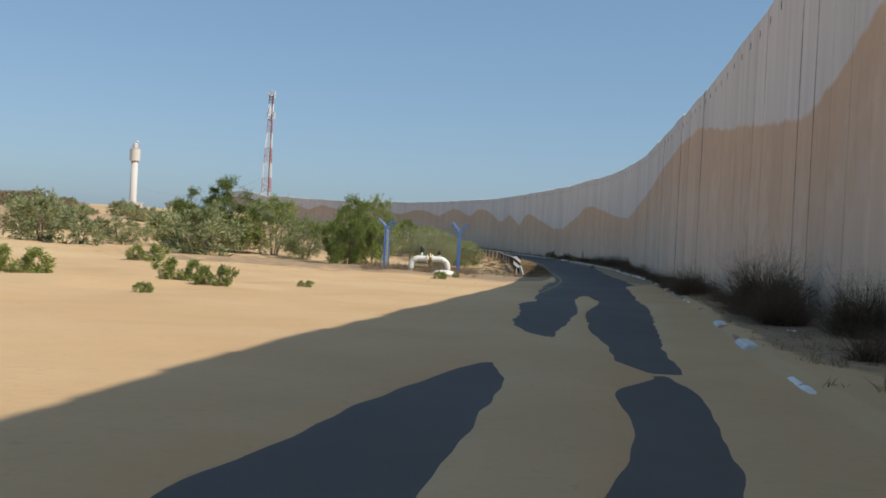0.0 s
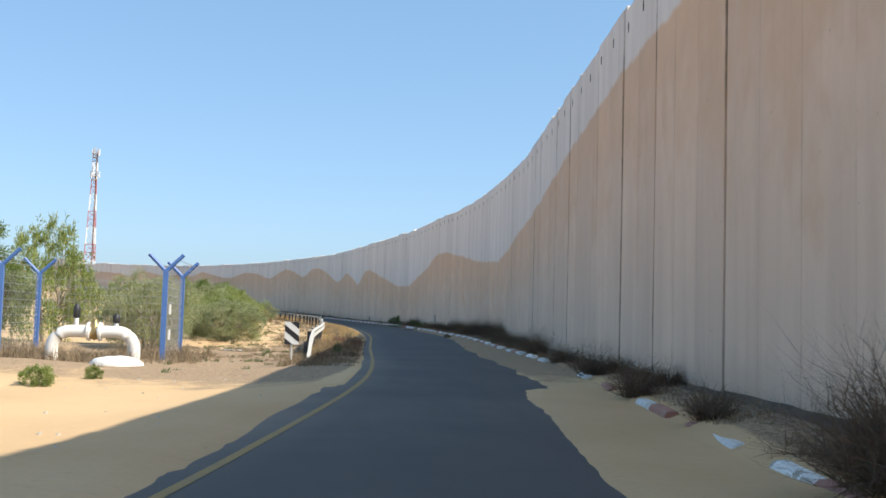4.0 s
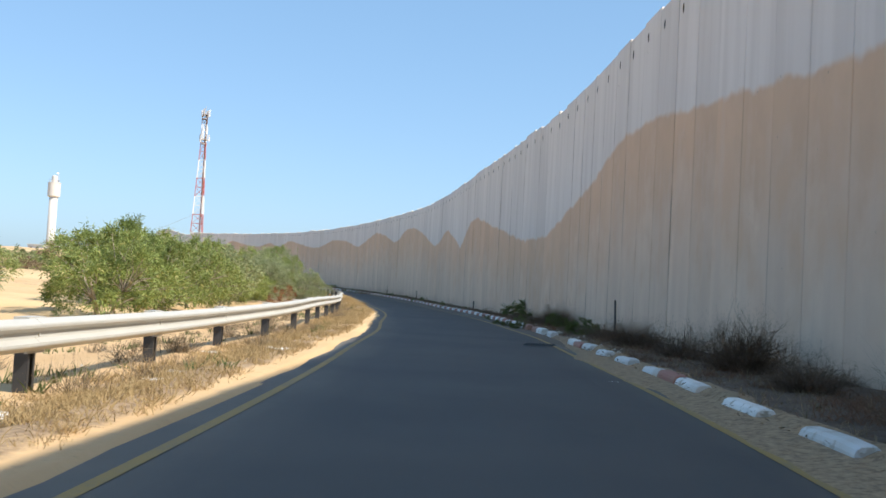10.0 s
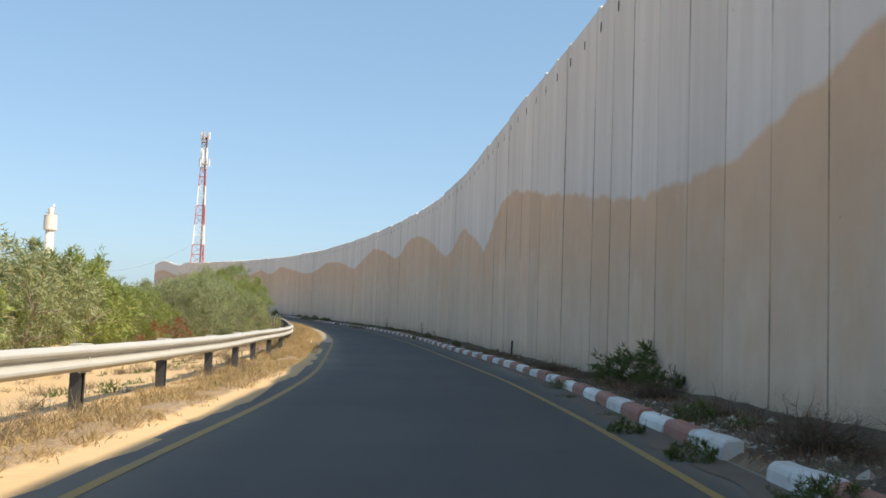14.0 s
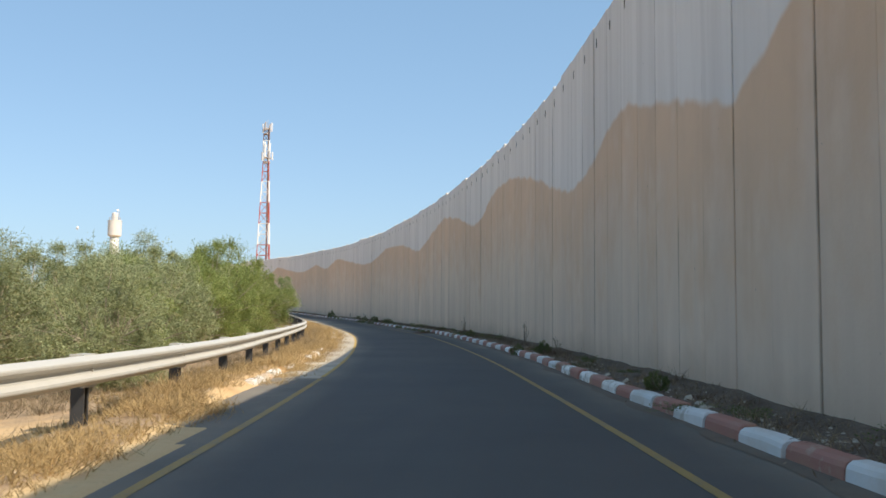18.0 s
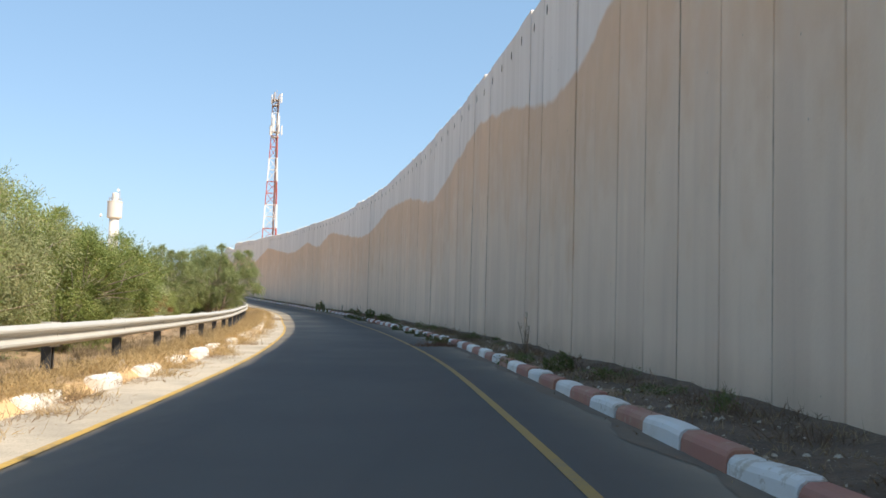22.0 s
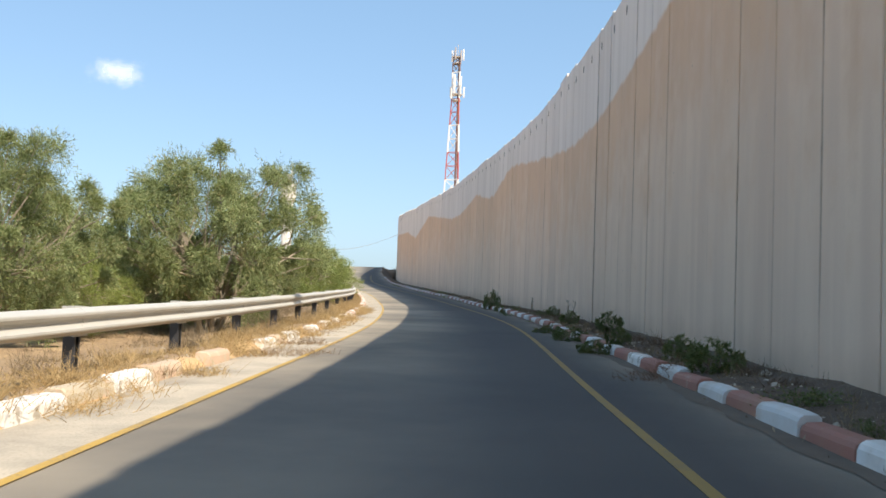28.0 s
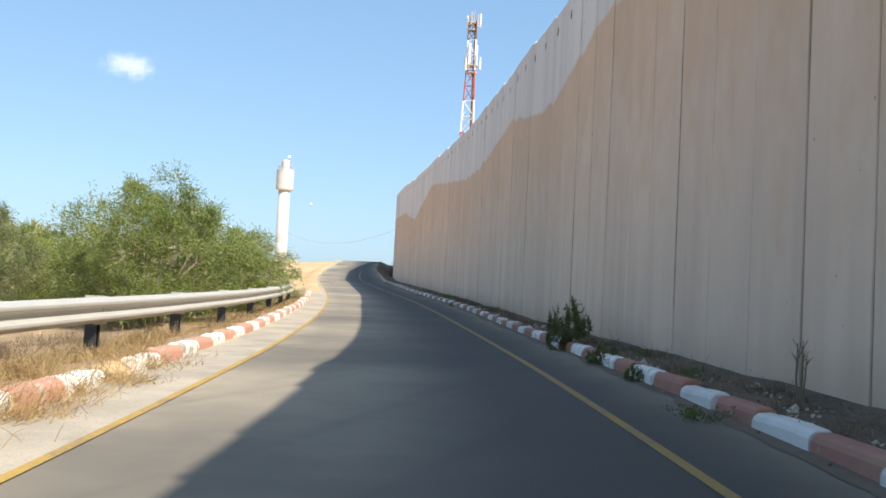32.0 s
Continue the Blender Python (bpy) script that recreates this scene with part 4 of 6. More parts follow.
rail = thing("guard_rail", "grey galvanised W-beam guard rail on steel posts beside the road", "guard rail")
post_me, spacer_me = c_post(), spacer()
bolt_me = Build().tube([(0.0, 0, -0.155), (0.03, 0, -0.155)], 0.016, 8).mesh("bolt", GALV)
places = steps(rail_line, 62, 252, 4.0)
for n, (x, y, h) in enumerate(places):
    m = Matrix.Translation((x, y, rail_z(y))) @ Matrix.Rotation(h, 4, "Z")
    part("post", post_me, rail, "dark weathered steel post", m)
    part("spacer", spacer_me, rail, at=m)
    part("bolt", bolt_me, rail, at=m @ Matrix.Translation((0, 0, RAIL_TOP)))
    if n + 1 < len(places):
        part("beam", beam(y - 0.08, places[n + 1][1] + 0.08, (RAIL_TOP + 0.003 * (n % 2), RAIL_TOP + 0.003 * (n % 2))), rail)
part("beam", beam(58.2, 62.1, (0.52, RAIL_TOP - 0.004)), rail, "bent end of the beam")
part("beam", beam(54.4, 58.3, (0.06, 0.522)), rail, "beam end run down into the ground")
m = Matrix.Translation((float(rail_line(58.2)), 58.2, rail_z(58.2) - 0.23))
part("post", post_me, rail, at=m)


# ---- striped marker board ----
def marker_board(x, y):
    top = thing("marker_board", "white and black diagonally striped road marker board on a short post", "road sign", pose(x, y, height(x, y), 0, 0, 4))
    W, H, z0 = 0.38, 0.6, 0.42
    part("board", Build().box(-W / 2, 0, z0, W / 2, 0.02, z0 + H).mesh("board", SIGN_WHITE), top)
    part("post", Build().tube([(0, 0.05, -0.3), (0, 0.05, z0 + H - 0.06)], 0.03, 10).mesh("post", GALV), top, "grey round post")
    part("bracket", Build().box(-0.06, 0.02, z0 + 0.12, 0.06, 0.085, z0 + 0.16).box(-0.06, 0.02, z0 + 0.46, 0.06, 0.085, z0 + 0.5).mesh("bracket", GALV), top)
    wide = 0.165
    for s in (-0.42, -0.07, 0.28):
        # a stripe falls from the upper side to the lower, clipped to the board
        pts = []
        for k in range(25):
            xx = -W / 2 + W * k / 24
            za = z0 + H / 2 - xx * 0.78 + s - 0.02
            pts.append((xx, max(z0, min(z0 + H, za)), max(z0, min(z0 + H, za + wide))))
        b = Build()
        for (xa, la, ha), (xb, lb, hb) in zip(pts, pts[1:]):
            if ha - la > 1e-4 or hb - lb > 1e-4:
                b.add([(xa, -0.004, la), (xb, -0.004, lb), (xb, -0.004, hb), (xa, -0.004, ha)], [(0, 1, 2, 3)])
        part("stripe", b.mesh("stripe", SIGN_BLACK), top, "black stripe")
    return top


marker_board(4.0, 54.0)


# ---- fenced valve pit with its white pipe ----
FX, FY = (-3.05, 0.85), (52.7, 56.3)
fence = thing("fence", "blue steel fence posts with forked tops and wire mesh", "fence")
for x in FX:
    for y in FY:
        z = height(x, y)
        part("post", Build().box(x - 0.06, y - 0.06, z - 0.3, x + 0.06, y + 0.06, z + 2.25).mesh("post", BLUE_STEEL), fence)
        for s in (-1, 1):
            part("arm", Build().tube([(x, y, z + 2.2), (x + s * 0.42, y, z + 2.62)], 0.05, 6).mesh("arm", BLUE_STEEL), fence)


def mesh_panel(a, b, z0, z1, dx, dz):
    """Welded wire between two posts."""
    bb = Build()
    a, b = Vector(a), Vector(b)
    L = (b - a).length
    for i in range(int(L / dx) + 1):
        p = a + (b - a) * min(1.0, i * dx / L)
        bb.tube([(p.x, p.y, z0), (p.x, p.y, z1)], 0.0035, 4, False)
    for i in range(int((z1 - z0) / dz) + 1):
        z = z0 + i * dz
        bb.tube([(a.x, a.y, z), (b.x, b.y, z)], 0.0045, 4, False)
    return bb.mesh("wire_panel", WIRE)


zf = height(-1, 53)
for a, b in (((FX[0], FY[0], 0), (FX[0], FY[1], 0)), ((FX[1], FY[0], 0), (FX[1], FY[1], 0)), ((FX[0], FY[1], 0), (FX[1], FY[1], 0))):
    part("wire_panel", mesh_panel(a, b, zf + 0.08, zf + 2.2, 0.14, 0.2), fence, "zinc wire mesh")
for s in (-1, 1):
    x = FX[0] + s * 0.34 if s < 0 else FX[1] + 0.34
    part("wire_strand", Build().tube([(x, FY[0], zf + 2.55), (x, FY[1], zf + 2.55)], 0.008, 4).tube([(x - s * 0.12, FY[0], zf + 2.43), (x - s * 0.12, FY[1], zf + 2.43)], 0.008, 4).mesh("wire_strand", WIRE), fence)
for px, pz in ((0.87, 1.2), (0.87, 0.55)):
    part("notice_plate", Build().box(px, 53.4, zf + pz, px + 0.02, 53.75, zf + pz + 0.26).mesh("notice_plate", SIGN_WHITE), fence, "small white plate")

PX0, PX1, PY = -1.62, 0.28, 52.0
zp = height(-0.6, PY)
pipe = thing("water_pipe", "thick white bent water pipe with valves rising out of the sand", "pipe", pose(0, PY, zp))
path, R, top_z = [], 0.42, 0.72
path.append((PX0, 0, -0.4))
for k in range(9):
    a = math.pi / 2 * k / 8
    path.append((PX0 + R - R * math.cos(a), 0, top_z - R + R * math.sin(a)))
for k in range(9):
    a = math.pi / 2 * k / 8
    path.append((PX1 - R + R * math.sin(a), 0, top_z - R + R * math.cos(a)))
path.append((PX1, 0, -0.4))
part("pipe_bend", Build().tube(path, 0.15, 14).mesh("pipe_bend", PIPE_WHITE, True), pipe)
flange = lambda x: Build().tube([(x - 0.03, 0, top_z), (x + 0.03, 0, top_z)], 0.225, 16).mesh("flange", PIPE_WHITE)
for x in (-0.78, -0.52):
    part("flange", flange(x), pipe)
part("valve_body", Build().lathe([(0.02, top_z - 0.2), (0.15, top_z - 0.15), (0.17, top_z), (0.12, top_z + 0.14), (0.06, top_z + 0.24), (0.05, top_z + 0.3)], 14).mesh("valve_body", BRASS, True), pipe, "rusty brass-coloured valve", pose(-0.65, 0, 0))
for x, hgt in ((-1.08, 0.62), (-0.16, 0.42)):
    riser = part("riser", Build().tube([(x, 0, top_z + 0.08), (x, 0, top_z + hgt * 0.55)], 0.05, 10).mesh("riser", PIPE_WHITE, True), pipe)
    part("air_valve", Build().lathe([(0.05, top_z + hgt * 0.5), (0.085, top_z + hgt * 0.56), (0.085, top_z + hgt * 0.9), (0.05, top_z + hgt), (0.015, top_z + hgt * 1.08)], 12).mesh("air_valve", IRON, True), riser, "black air valve", pose(x, 0, 0))
lump = Build().lathe([(0.62, -0.2), (0.6, 0.06), (0.48, 0.15), (0.2, 0.2), (0.02, 0.21)], 14)
lump.v = [(a * (1 + 0.12 * noise.noise((a * 3, b * 3, c))), b * 0.6, c + 0.05 * noise.noise((a * 4, b * 4, 3))) for a, b, c in lump.v]
tagged(new("concrete_block", lump.mesh("concrete_block", PIPE_WHITE, True)), "lump of whitewashed concrete at the foot of the pipe", "concrete block").matrix_basis = pose(0.15, 50.6, height(0.15, 50.6))


# ---- lattice radio mast, on the hill behind the wall ----
MX, MY = -69.4, 391.0
mast = thing("radio_mast", "tall red and white steel lattice radio mast with antennas", "radio mast", pose(MX, MY, 0))


def mast_r(z):
    """Distance of the legs from the middle."""
    return 1.0 + 1.7 * max(0.0, (46.0 - z) / 37.0)


MAST_BANDS = [9.0, 11.4, 17.15, 22.9, 28.7, 34.5, 40.3, 45.9, 51.6, 55.0]
LEGS = [radians(200), radians(320), radians(80)]
corner = lambda i, z: (mast_r(z) * math.cos(LEGS[i % 3]), mast_r(z) * math.sin(LEGS[i % 3]), z)
for k, (za, zb) in enumerate(zip(MAST_BANDS, MAST_BANDS[1:])):
    mat = MAST_CABLE if k == 8 else MAST_RED if k % 2 == 0 else MAST_WHITE
    for i in range(3):
        part("leg", Build().tube([corner(i, za), corner(i, zb)], 0.17 if k % 2 else 0.13, 6).mesh("leg", mat), mast)
        b = Build()
        zm = (za + zb) / 2
        for n, (lo, hi) in enumerate(((za, zm), (zm, zb))):
            b.tube([corner(i + n % 2, lo), corner(i + 1 - n % 2, hi)], 0.07, 5).tube([corner(i, hi), corner(i + 1, hi)], 0.07, 5)
        part("brace", b.mesh("brace", mat), mast)
    part("cable_ladder", Build().tube([(0.35, 0.1, za), (0.35, 0.1, zb)], 0.26, 6).mesh("cable_ladder", MAST_CABLE), mast, "dark bundle of cables on a ladder")
for z, n, r, tall in ((55.0, 6, 1.2, 2.4), (47.0, 5, 1.5, 2.3)):
    part("platform", Build().lathe([(r * 0.7, z - 0.3), (r * 0.8, z - 0.2), (r * 0.8, z - 0.1), (r * 0.7, z)], 12).mesh("platform", MAST_GREY), mast)
    part("platform", Build().lathe([(r * 0.6, z - 1.6), (r * 0.66, z - 1.5), (r * 0.66, z - 1.4), (r * 0.6, z - 1.3)], 12).mesh("platform", MAST_GREY), mast)
    for k in range(n):
        a = 2 * math.pi * k / n + 0.4
        x, y = r * math.cos(a), r * math.sin(a)
        ant = part("panel_antenna", Build().box(x - 0.15, y - 0.11, z - 0.7 - 0.5 * (k % 2), x + 0.15, y + 0.11, z + tall - 0.7 - 0.5 * (k % 2), 0.04).mesh("panel_antenna", MAST_GREY if k % 3 else MAST_WHITE), mast)
        part("antenna_bracket", Build().tube([(x * 0.5, y * 0.5, z), (x, y, z)], 0.06, 5).mesh("antenna_bracket", MAST_GREY), ant)
for a in (0.9, 4.4):
    part("panel_antenna", Build().box(-0.2, -0.14, 46.5, 0.2, 0.14, 51.0, 0.05).mesh("panel_antenna", MAST_WHITE), mast, "tall white panel antenna", pose(0.9 * math.cos(a), 0.9 * math.sin(a), 0))
part("lightning_rod", Build().tube([(0, 0, 55.0), (0, 0, 57.6)], [0.09, 0.04], 6).mesh("lightning_rod", MAST_GREY), mast)

# ---- water tower ----
TX, TY = -141.5, 456.0
zt = 7.0
wt = thing("water_tower", "white concrete water tower with a round tank on a slim shaft", "water tower", pose(TX, TY, 0))
part("shaft", Build().lathe([(1.85, zt), (1.6, zt + 4), (1.5, 31.6)], 28).mesh("shaft", TOWER_WHITE, True), wt)
part("tank", Build().lathe([(1.5, 31.0), (2.22, 31.3), (2.3, 31.5), (2.3, 36.4), (2.22, 36.6), (0.4, 36.9)], 32).mesh("tank", TOWER_WHITE), wt)
part("tank_rim", Build().lathe([(2.32, 36.3), (2.37, 36.35), (2.37, 36.6), (2.32, 36.65)], 32).mesh("tank_rim", TOWER_WHITE), wt)
part("turret", Build().lathe([(1.12, 36.7), (1.12, 38.9), (1.0, 39.3), (0.2, 39.5)], 20).mesh("turret", TOWER_WHITE), wt)
for k in range(10):
    a = 2 * math.pi * k / 10
    part("rail_post", Build().tube([(1.9 * math.cos(a), 1.9 * math.sin(a), 36.6), (1.9 * math.cos(a), 1.9 * math.sin(a), 37.6)], 0.06, 5).mesh("rail_post", MAST_GREY), wt)
part("hand_rail", Build().tube([(1.9 * math.cos(2 * math.pi * k / 20), 1.9 * math.sin(2 * math.pi * k / 20), 37.6) for k in range(21)], 0.05, 5).mesh("hand_rail", MAST_GREY), wt)
for dx, dz in ((0.95, 40.9), (1.5, 39.9)):
    part("aerial", Build().tube([(dx, 0, 36.7), (dx, 0, dz)], 0.08, 6).mesh("aerial", MAST_GREY), wt)
part("dish", Build().lathe([(0.1, 0), (0.34, 0.1), (0.42, 0.2), (0.36, 0.2)], 14).mesh("dish", MAST_WHITE), wt, "white dish aerial", pose(1.1, -0.3, 40.2, 90, 0, 20))


# a slack overhead wire between mast and tower
span = [(MX + (TX - MX) * k / 24, MY + (TY - MY) * k / 24, 24.0 - 3.5 * k / 24 - 25.2 * (k / 24) * (1 - k / 24)) for k in range(25)]
tagged(new("overhead_wire", Build().tube(span, 0.035, 4).mesh("overhead_wire", MAST_GREY)), "thin grey overhead wire hanging slack from mast to tower", "wire")

# ---- small far buildings ----
def far_house(x, y, z, w, d, h, turn):
    top = thing("house", "small white flat-roofed house far off in the scrub", "house", pose(x, y, z, 0, 0, turn))
    part("wall", Build().box(-w / 2, -d / 2, -1.5, w / 2, d / 2, h).mesh("wall", ROOF_WHITE), top)
    part("roof", Build().box(-w / 2 - 0.3, -d / 2 - 0.3, h, w / 2 + 0.3, d / 2 + 0.3, h + 0.35).mesh("roof", ROOF_WHITE), top)
    for k in range(3):
        xx = -w / 2 + w * (k + 0.5) / 3
        win = part("window", Build().box(xx - 0.5, -d / 2 - 0.03, h * 0.4, xx + 0.5, -d / 2 + 0.02, h * 0.75).mesh("window", GLASS_DARK), top)
        part("sill", Build().box(xx - 0.6, -d / 2 - 0.12, h * 0.37, xx + 0.6, -d / 2 + 0.02, h * 0.4).mesh("sill", ROOF_WHITE), win)


far_house(-137.0, 446.0, 9.2, 5.0, 4.0, 2.6, 10)
far_house(-150.0, 470.0, 9.6, 9.0, 6.0, 3.2, -15)
far_house(-208.0, 500.0, 9.8, 12.0, 8.0, 4.2, 5)

# a white tethered balloon, two kilometres off
bal = thing("tethered_balloon", "small white tethered balloon far off in the sky", "balloon", pose(-862.0, 1900.0, 178.0))
env = part("envelope", Build().lathe([(0.2, -3.0), (1.3, -2.2), (2.1, -0.6), (2.15, 0.6), (1.5, 2.1), (0.2, 3.0)], 20).mesh("envelope", MAST_WHITE, True), bal)
for k in range(3):
    part("fin", Build().box(-0.1, 0.7, -3.8, 0.1, 2.1, -1.8).mesh("fin", MAST_WHITE), env, at=pose(0, 0, 0, 0, 0, 120 * k))
part("tether", Build().tube([(0, 0, -3), (0, 0, -176)], 0.03, 4).mesh("tether", MAST_GREY), bal, "thin tether cable down to the ground")


# ---- plants ----
def leaves(r, centres, out_dirs, per, spreadr, L, W, lift, wild):
    """Corners of narrow leaves scattered round cluster centres."""
    n = len(centres) * per
    c = np.repeat(np.asarray(centres), per, 0)
    o = np.repeat(np.asarray(out_dirs), per, 0)
    p = c + r.normal(0, 1, (n, 3)) * spreadr * np.array([1, 1, 0.8])
    d = o * 0.6 + r.normal(0, wild, (n, 3)) + np.array([0, 0, lift])
    d /= np.linalg.norm(d, axis=1, keepdims=True)
    s = np.cross(d, r.normal(0, 1, (n, 3)))
    s /= np.linalg.norm(s, axis=1, keepdims=True)
    ln = (L * r.uniform(0.6, 1.25, (n, 1)))
    wd = (W * r.uniform(0.7, 1.2, (n, 1)))
    return np.stack([p, p + d * ln * 0.5 - s * wd, p + d * ln, p + d * ln * 0.5 + s * wd], 1)


def slivers(name, v, mat):
    """A mesh of loose triangles from an array of n x 3 x 3 corners."""
    v = np.asarray(v, np.float32).reshape(-1, 3)
    n = len(v) // 3
    me = bpy.data.meshes.new(name)
    me.vertices.add(len(v))
    me.vertices.foreach_set("co", v.ravel())
    me.loops.add(3 * n)
    me.loops.foreach_set("vertex_index", np.arange(3 * n, dtype=np.int32))
    me.polygons.add(n)
    me.polygons.foreach_set("loop_start", np.arange(0, 3 * n, 3, dtype=np.int32))
    me.materials.append(mat)
    me.update(calc_edges=True)
    return me


def bush_source(name, label, category, seed, w, h, leaf, bark, clumps, per, L, W, droop, base, size, shoots=0):
    """A many-stemmed bush or small tree: forked stems that carry loose clumps of feathery sprigs, with gaps between them."""
    r = np.random.RandomState(seed)
    top = thing(name, label, category)
    mid = h * (base + (1 - base) * 0.46)
    scale = np.array([w / 2, w / 2, h * (1 - base) * 0.54])

    def lobes(d):
        return 0.86 + 0.42 * noise.noise((d[0] * 1.6 + seed, d[1] * 1.6, d[2] * 1.6 - seed))

    centres, outs = [], []
    for _ in range(clumps):
        best, gap = None, -1.0
        for _ in range(5):
            d = r.normal(0, 1, 3)
            d /= np.linalg.norm(d)
            d[2] = max(d[2], -0.8)
            c = d * r.uniform(0.35, 0.92) ** 0.6 * lobes(d) * scale + np.array([0, 0, mid])
            near = min([np.linalg.norm(c - o) for o in centres], default=9.0) * r.uniform(0.5, 1.0)
            if near > gap and c[2] > 0.1 * h * (base > 0):
                best, gap = (c, d), near
        if best is None:
            continue
        centres.append(best[0])
        outs.append(best[1])
    centres, outs = np.array(centres), np.array(outs)
    clumps = len(centres)
    radius = size * w * r.uniform(0.55, 1.4, clumps)
    b = Build()
    stout = 0.016 * w
    stems = max(3, clumps // 12)
    feet, forks = [], []
    for k in range(stems):
        az = 6.283 * (k + r.uniform(0, 0.8)) / stems
        feet.append(np.array([math.cos(az) * 0.03 * w, math.sin(az) * 0.03 * w, -0.12]))
        forks.append(np.array([math.cos(az) * r.uniform(0.06, 0.17) * w, math.sin(az) * r.uniform(0.06, 0.17) * w, h * r.uniform(0.28, 0.46)]))
        rad = stout * r.uniform(0.55, 1.0)
        b.tube([feet[k], (feet[k] + forks[k]) * 0.5 + r.normal(0, 0.018 * w, 3), forks[k]], [rad, rad * 0.8, rad * 0.62], 6, False)
    for s in range(clumps):
        k = int(np.argmin([np.linalg.norm(centres[s][:2] - f[:2]) for f in forks]))
        f, c = forks[k], centres[s]
        start = f if c[2] > f[2] else (feet[k] + f) * 0.5
        rad = stout * r.uniform(0.22, 0.42)
        b.tube([start, (start + c) * 0.5 + r.normal(0, 0.03 * w, 3), c + outs[s] * radius[s] * 0.5], [rad, rad * 0.7, rad * 0.3], 4, False)
    part("trunk", b.mesh("trunk", bark), top, "forked stems and bare limbs")
    sprigs = max(8, per // 20)
    each = per // sprigs
    n = clumps * sprigs
    u = r.normal(0, 1, (n, 3)) + np.repeat(outs, sprigs, 0) * 0.6 + np.array([0, 0, 0.25])
    u /= np.linalg.norm(u, axis=1, keepdims=True)
    reach = np.repeat(radius, sprigs)[:, None] * r.uniform(0.6, 1.25, (n, 1))
    origin = np.repeat(centres, sprigs, 0)
    if shoots:
        # long thin shoots that stand out of the crown
        sd = r.normal(0, 0.5, (shoots * 3, 3)) + np.array([0, 0, 0.9])
        sd /= np.linalg.norm(sd, axis=1, keepdims=True)
        pick = r.choice(np.where(centres[:, 2] > mid)[0], shoots * 3)
        u = np.concatenate([u, sd])
        reach = np.concatenate([reach, r.uniform(0.10, 0.19, (shoots * 3, 1)) * w])
        origin = np.concatenate([origin, centres[pick]])
        n += shoots * 3
    m = n * each
    t = r.uniform(0.2, 1.0, (m, 1)) ** 0.7
    u, reach, origin = np.repeat(u, each, 0), np.repeat(reach, each, 0), np.repeat(origin, each, 0)
    off = r.normal(0, 1, (m, 3))
    c = origin + u * reach * t + off * np.minimum(reach, size * w) * 0.11 + np.array([0, 0, -droop]) * t * t * reach
    dr = u * 0.6 + off * 0.3 + r.normal(0, 0.3, (m, 3)) + np.array([0, 0, -droop])
    dr /= np.linalg.norm(dr, axis=1, keepdims=True)
    s = np.cross(dr, r.normal(0, 1, (m, 3)))
    s /= np.linalg.norm(s, axis=1, keepdims=True)
    ln, wd = L * r.uniform(0.6, 1.3, (m, 1)), W * r.uniform(0.7, 1.25, (m, 1))
    keep = c[:, 2] > 0.04
    c, dr, s, ln, wd = c[keep], dr[keep], s[keep], ln[keep], wd[keep]
    part("crown", slivers("crown", np.stack([c - s * wd, c + s * wd, c + dr * ln], 1), leaf), top)
    return top


GREY_L = "grey-green long-leaved bush with pale stems, growing in sand behind the rail"
FRESH_L = "fresh green feathery bush growing in sand behind the rail"
DARK_L = "dense dark green bush standing on open sand"
SOURCES = {
    "G": [bush_source("bush", GREY_L, "bush", s, 5.0, 3.6, LEAF_GREY, BARK_PALE, 78, 1000, 0.085, 0.0098, 0.2, 0.0, 0.1, 9) for s in (3, 14, 27)],
    "F": [bush_source("bush", FRESH_L, "bush", s, 5.0, 3.6, LEAF_FRESH, BARK_PALE, 78, 1000, 0.085, 0.0098, 0.1, 0.0, 0.1, 7) for s in (5, 21, 29)],
    "g": [bush_source("bush", GREY_L, "bush", s, 5.0, 3.6, LEAF_GREY, BARK_PALE, 44, 360, 0.15, 0.021, 0.2, 0.03, 0.105, 5) for s in (33,)],
    "f": [bush_source("bush", FRESH_L, "bush", s, 5.0, 3.6, LEAF_FRESH, BARK_PALE, 44, 360, 0.14, 0.021, 0.1, 0.03, 0.105, 5) for s in (35,)],
    "D": [bush_source("bush", DARK_L, "bush", s, 5.0, 3.6, LEAF_DARK, BARK, 64, 720, 0.11, 0.017, 0.1, 0.0, 0.1) for s in (8,)],
    "T": [bush_source("tree", "small grey-green willow-leaved tree with many stems beside the rail", "tree", s, 7.0, 5.2, LEAF_WILLOW, BARK_PALE, 112, 1500, 0.105, 0.0098, 0.26, 0.1, 0.072, 12) for s in (31, 47)],
    "R": [bush_source("bush", "withered red-brown bush among green ones", "bush", 9, 4.0, 2.2, LEAF_RED, BARK_PALE, 26, 240, 0.13, 0.012, 0.1, 0.0, 0.1)],
    "S": [bush_source("scrub_bush", "low grey-green scrub bush on a sandy rise", "bush", 12, 2.4, 1.3, LEAF_GREY, BARK, 14, 240, 0.15, 0.024, 0.0, 0.0, 0.14),
          bush_source("scrub_bush", "low brownish scrub bush on a sandy rise", "bush", 15, 2.4, 1.1, STRAW_GREY, BARK, 14, 240, 0.14, 0.022, 0.0, 0.0, 0.14)],
    "W": [bush_source("low_bush", "low dusty green bush in the earth below the wall", "bush", 23, 1.5, 0.8, WEED, BARK, 24, 190, 0.085, 0.010, 0.05, 0.0, 0.12)],
    "P": [bush_source("sand_plant", "small fresh green plant on bare sand", "plant", 19, 1.2, 0.55, LEAF_FRESH, BARK_PALE, 16, 420, 0.06, 0.0095, 0.05, 0.0, 0.13)],
}
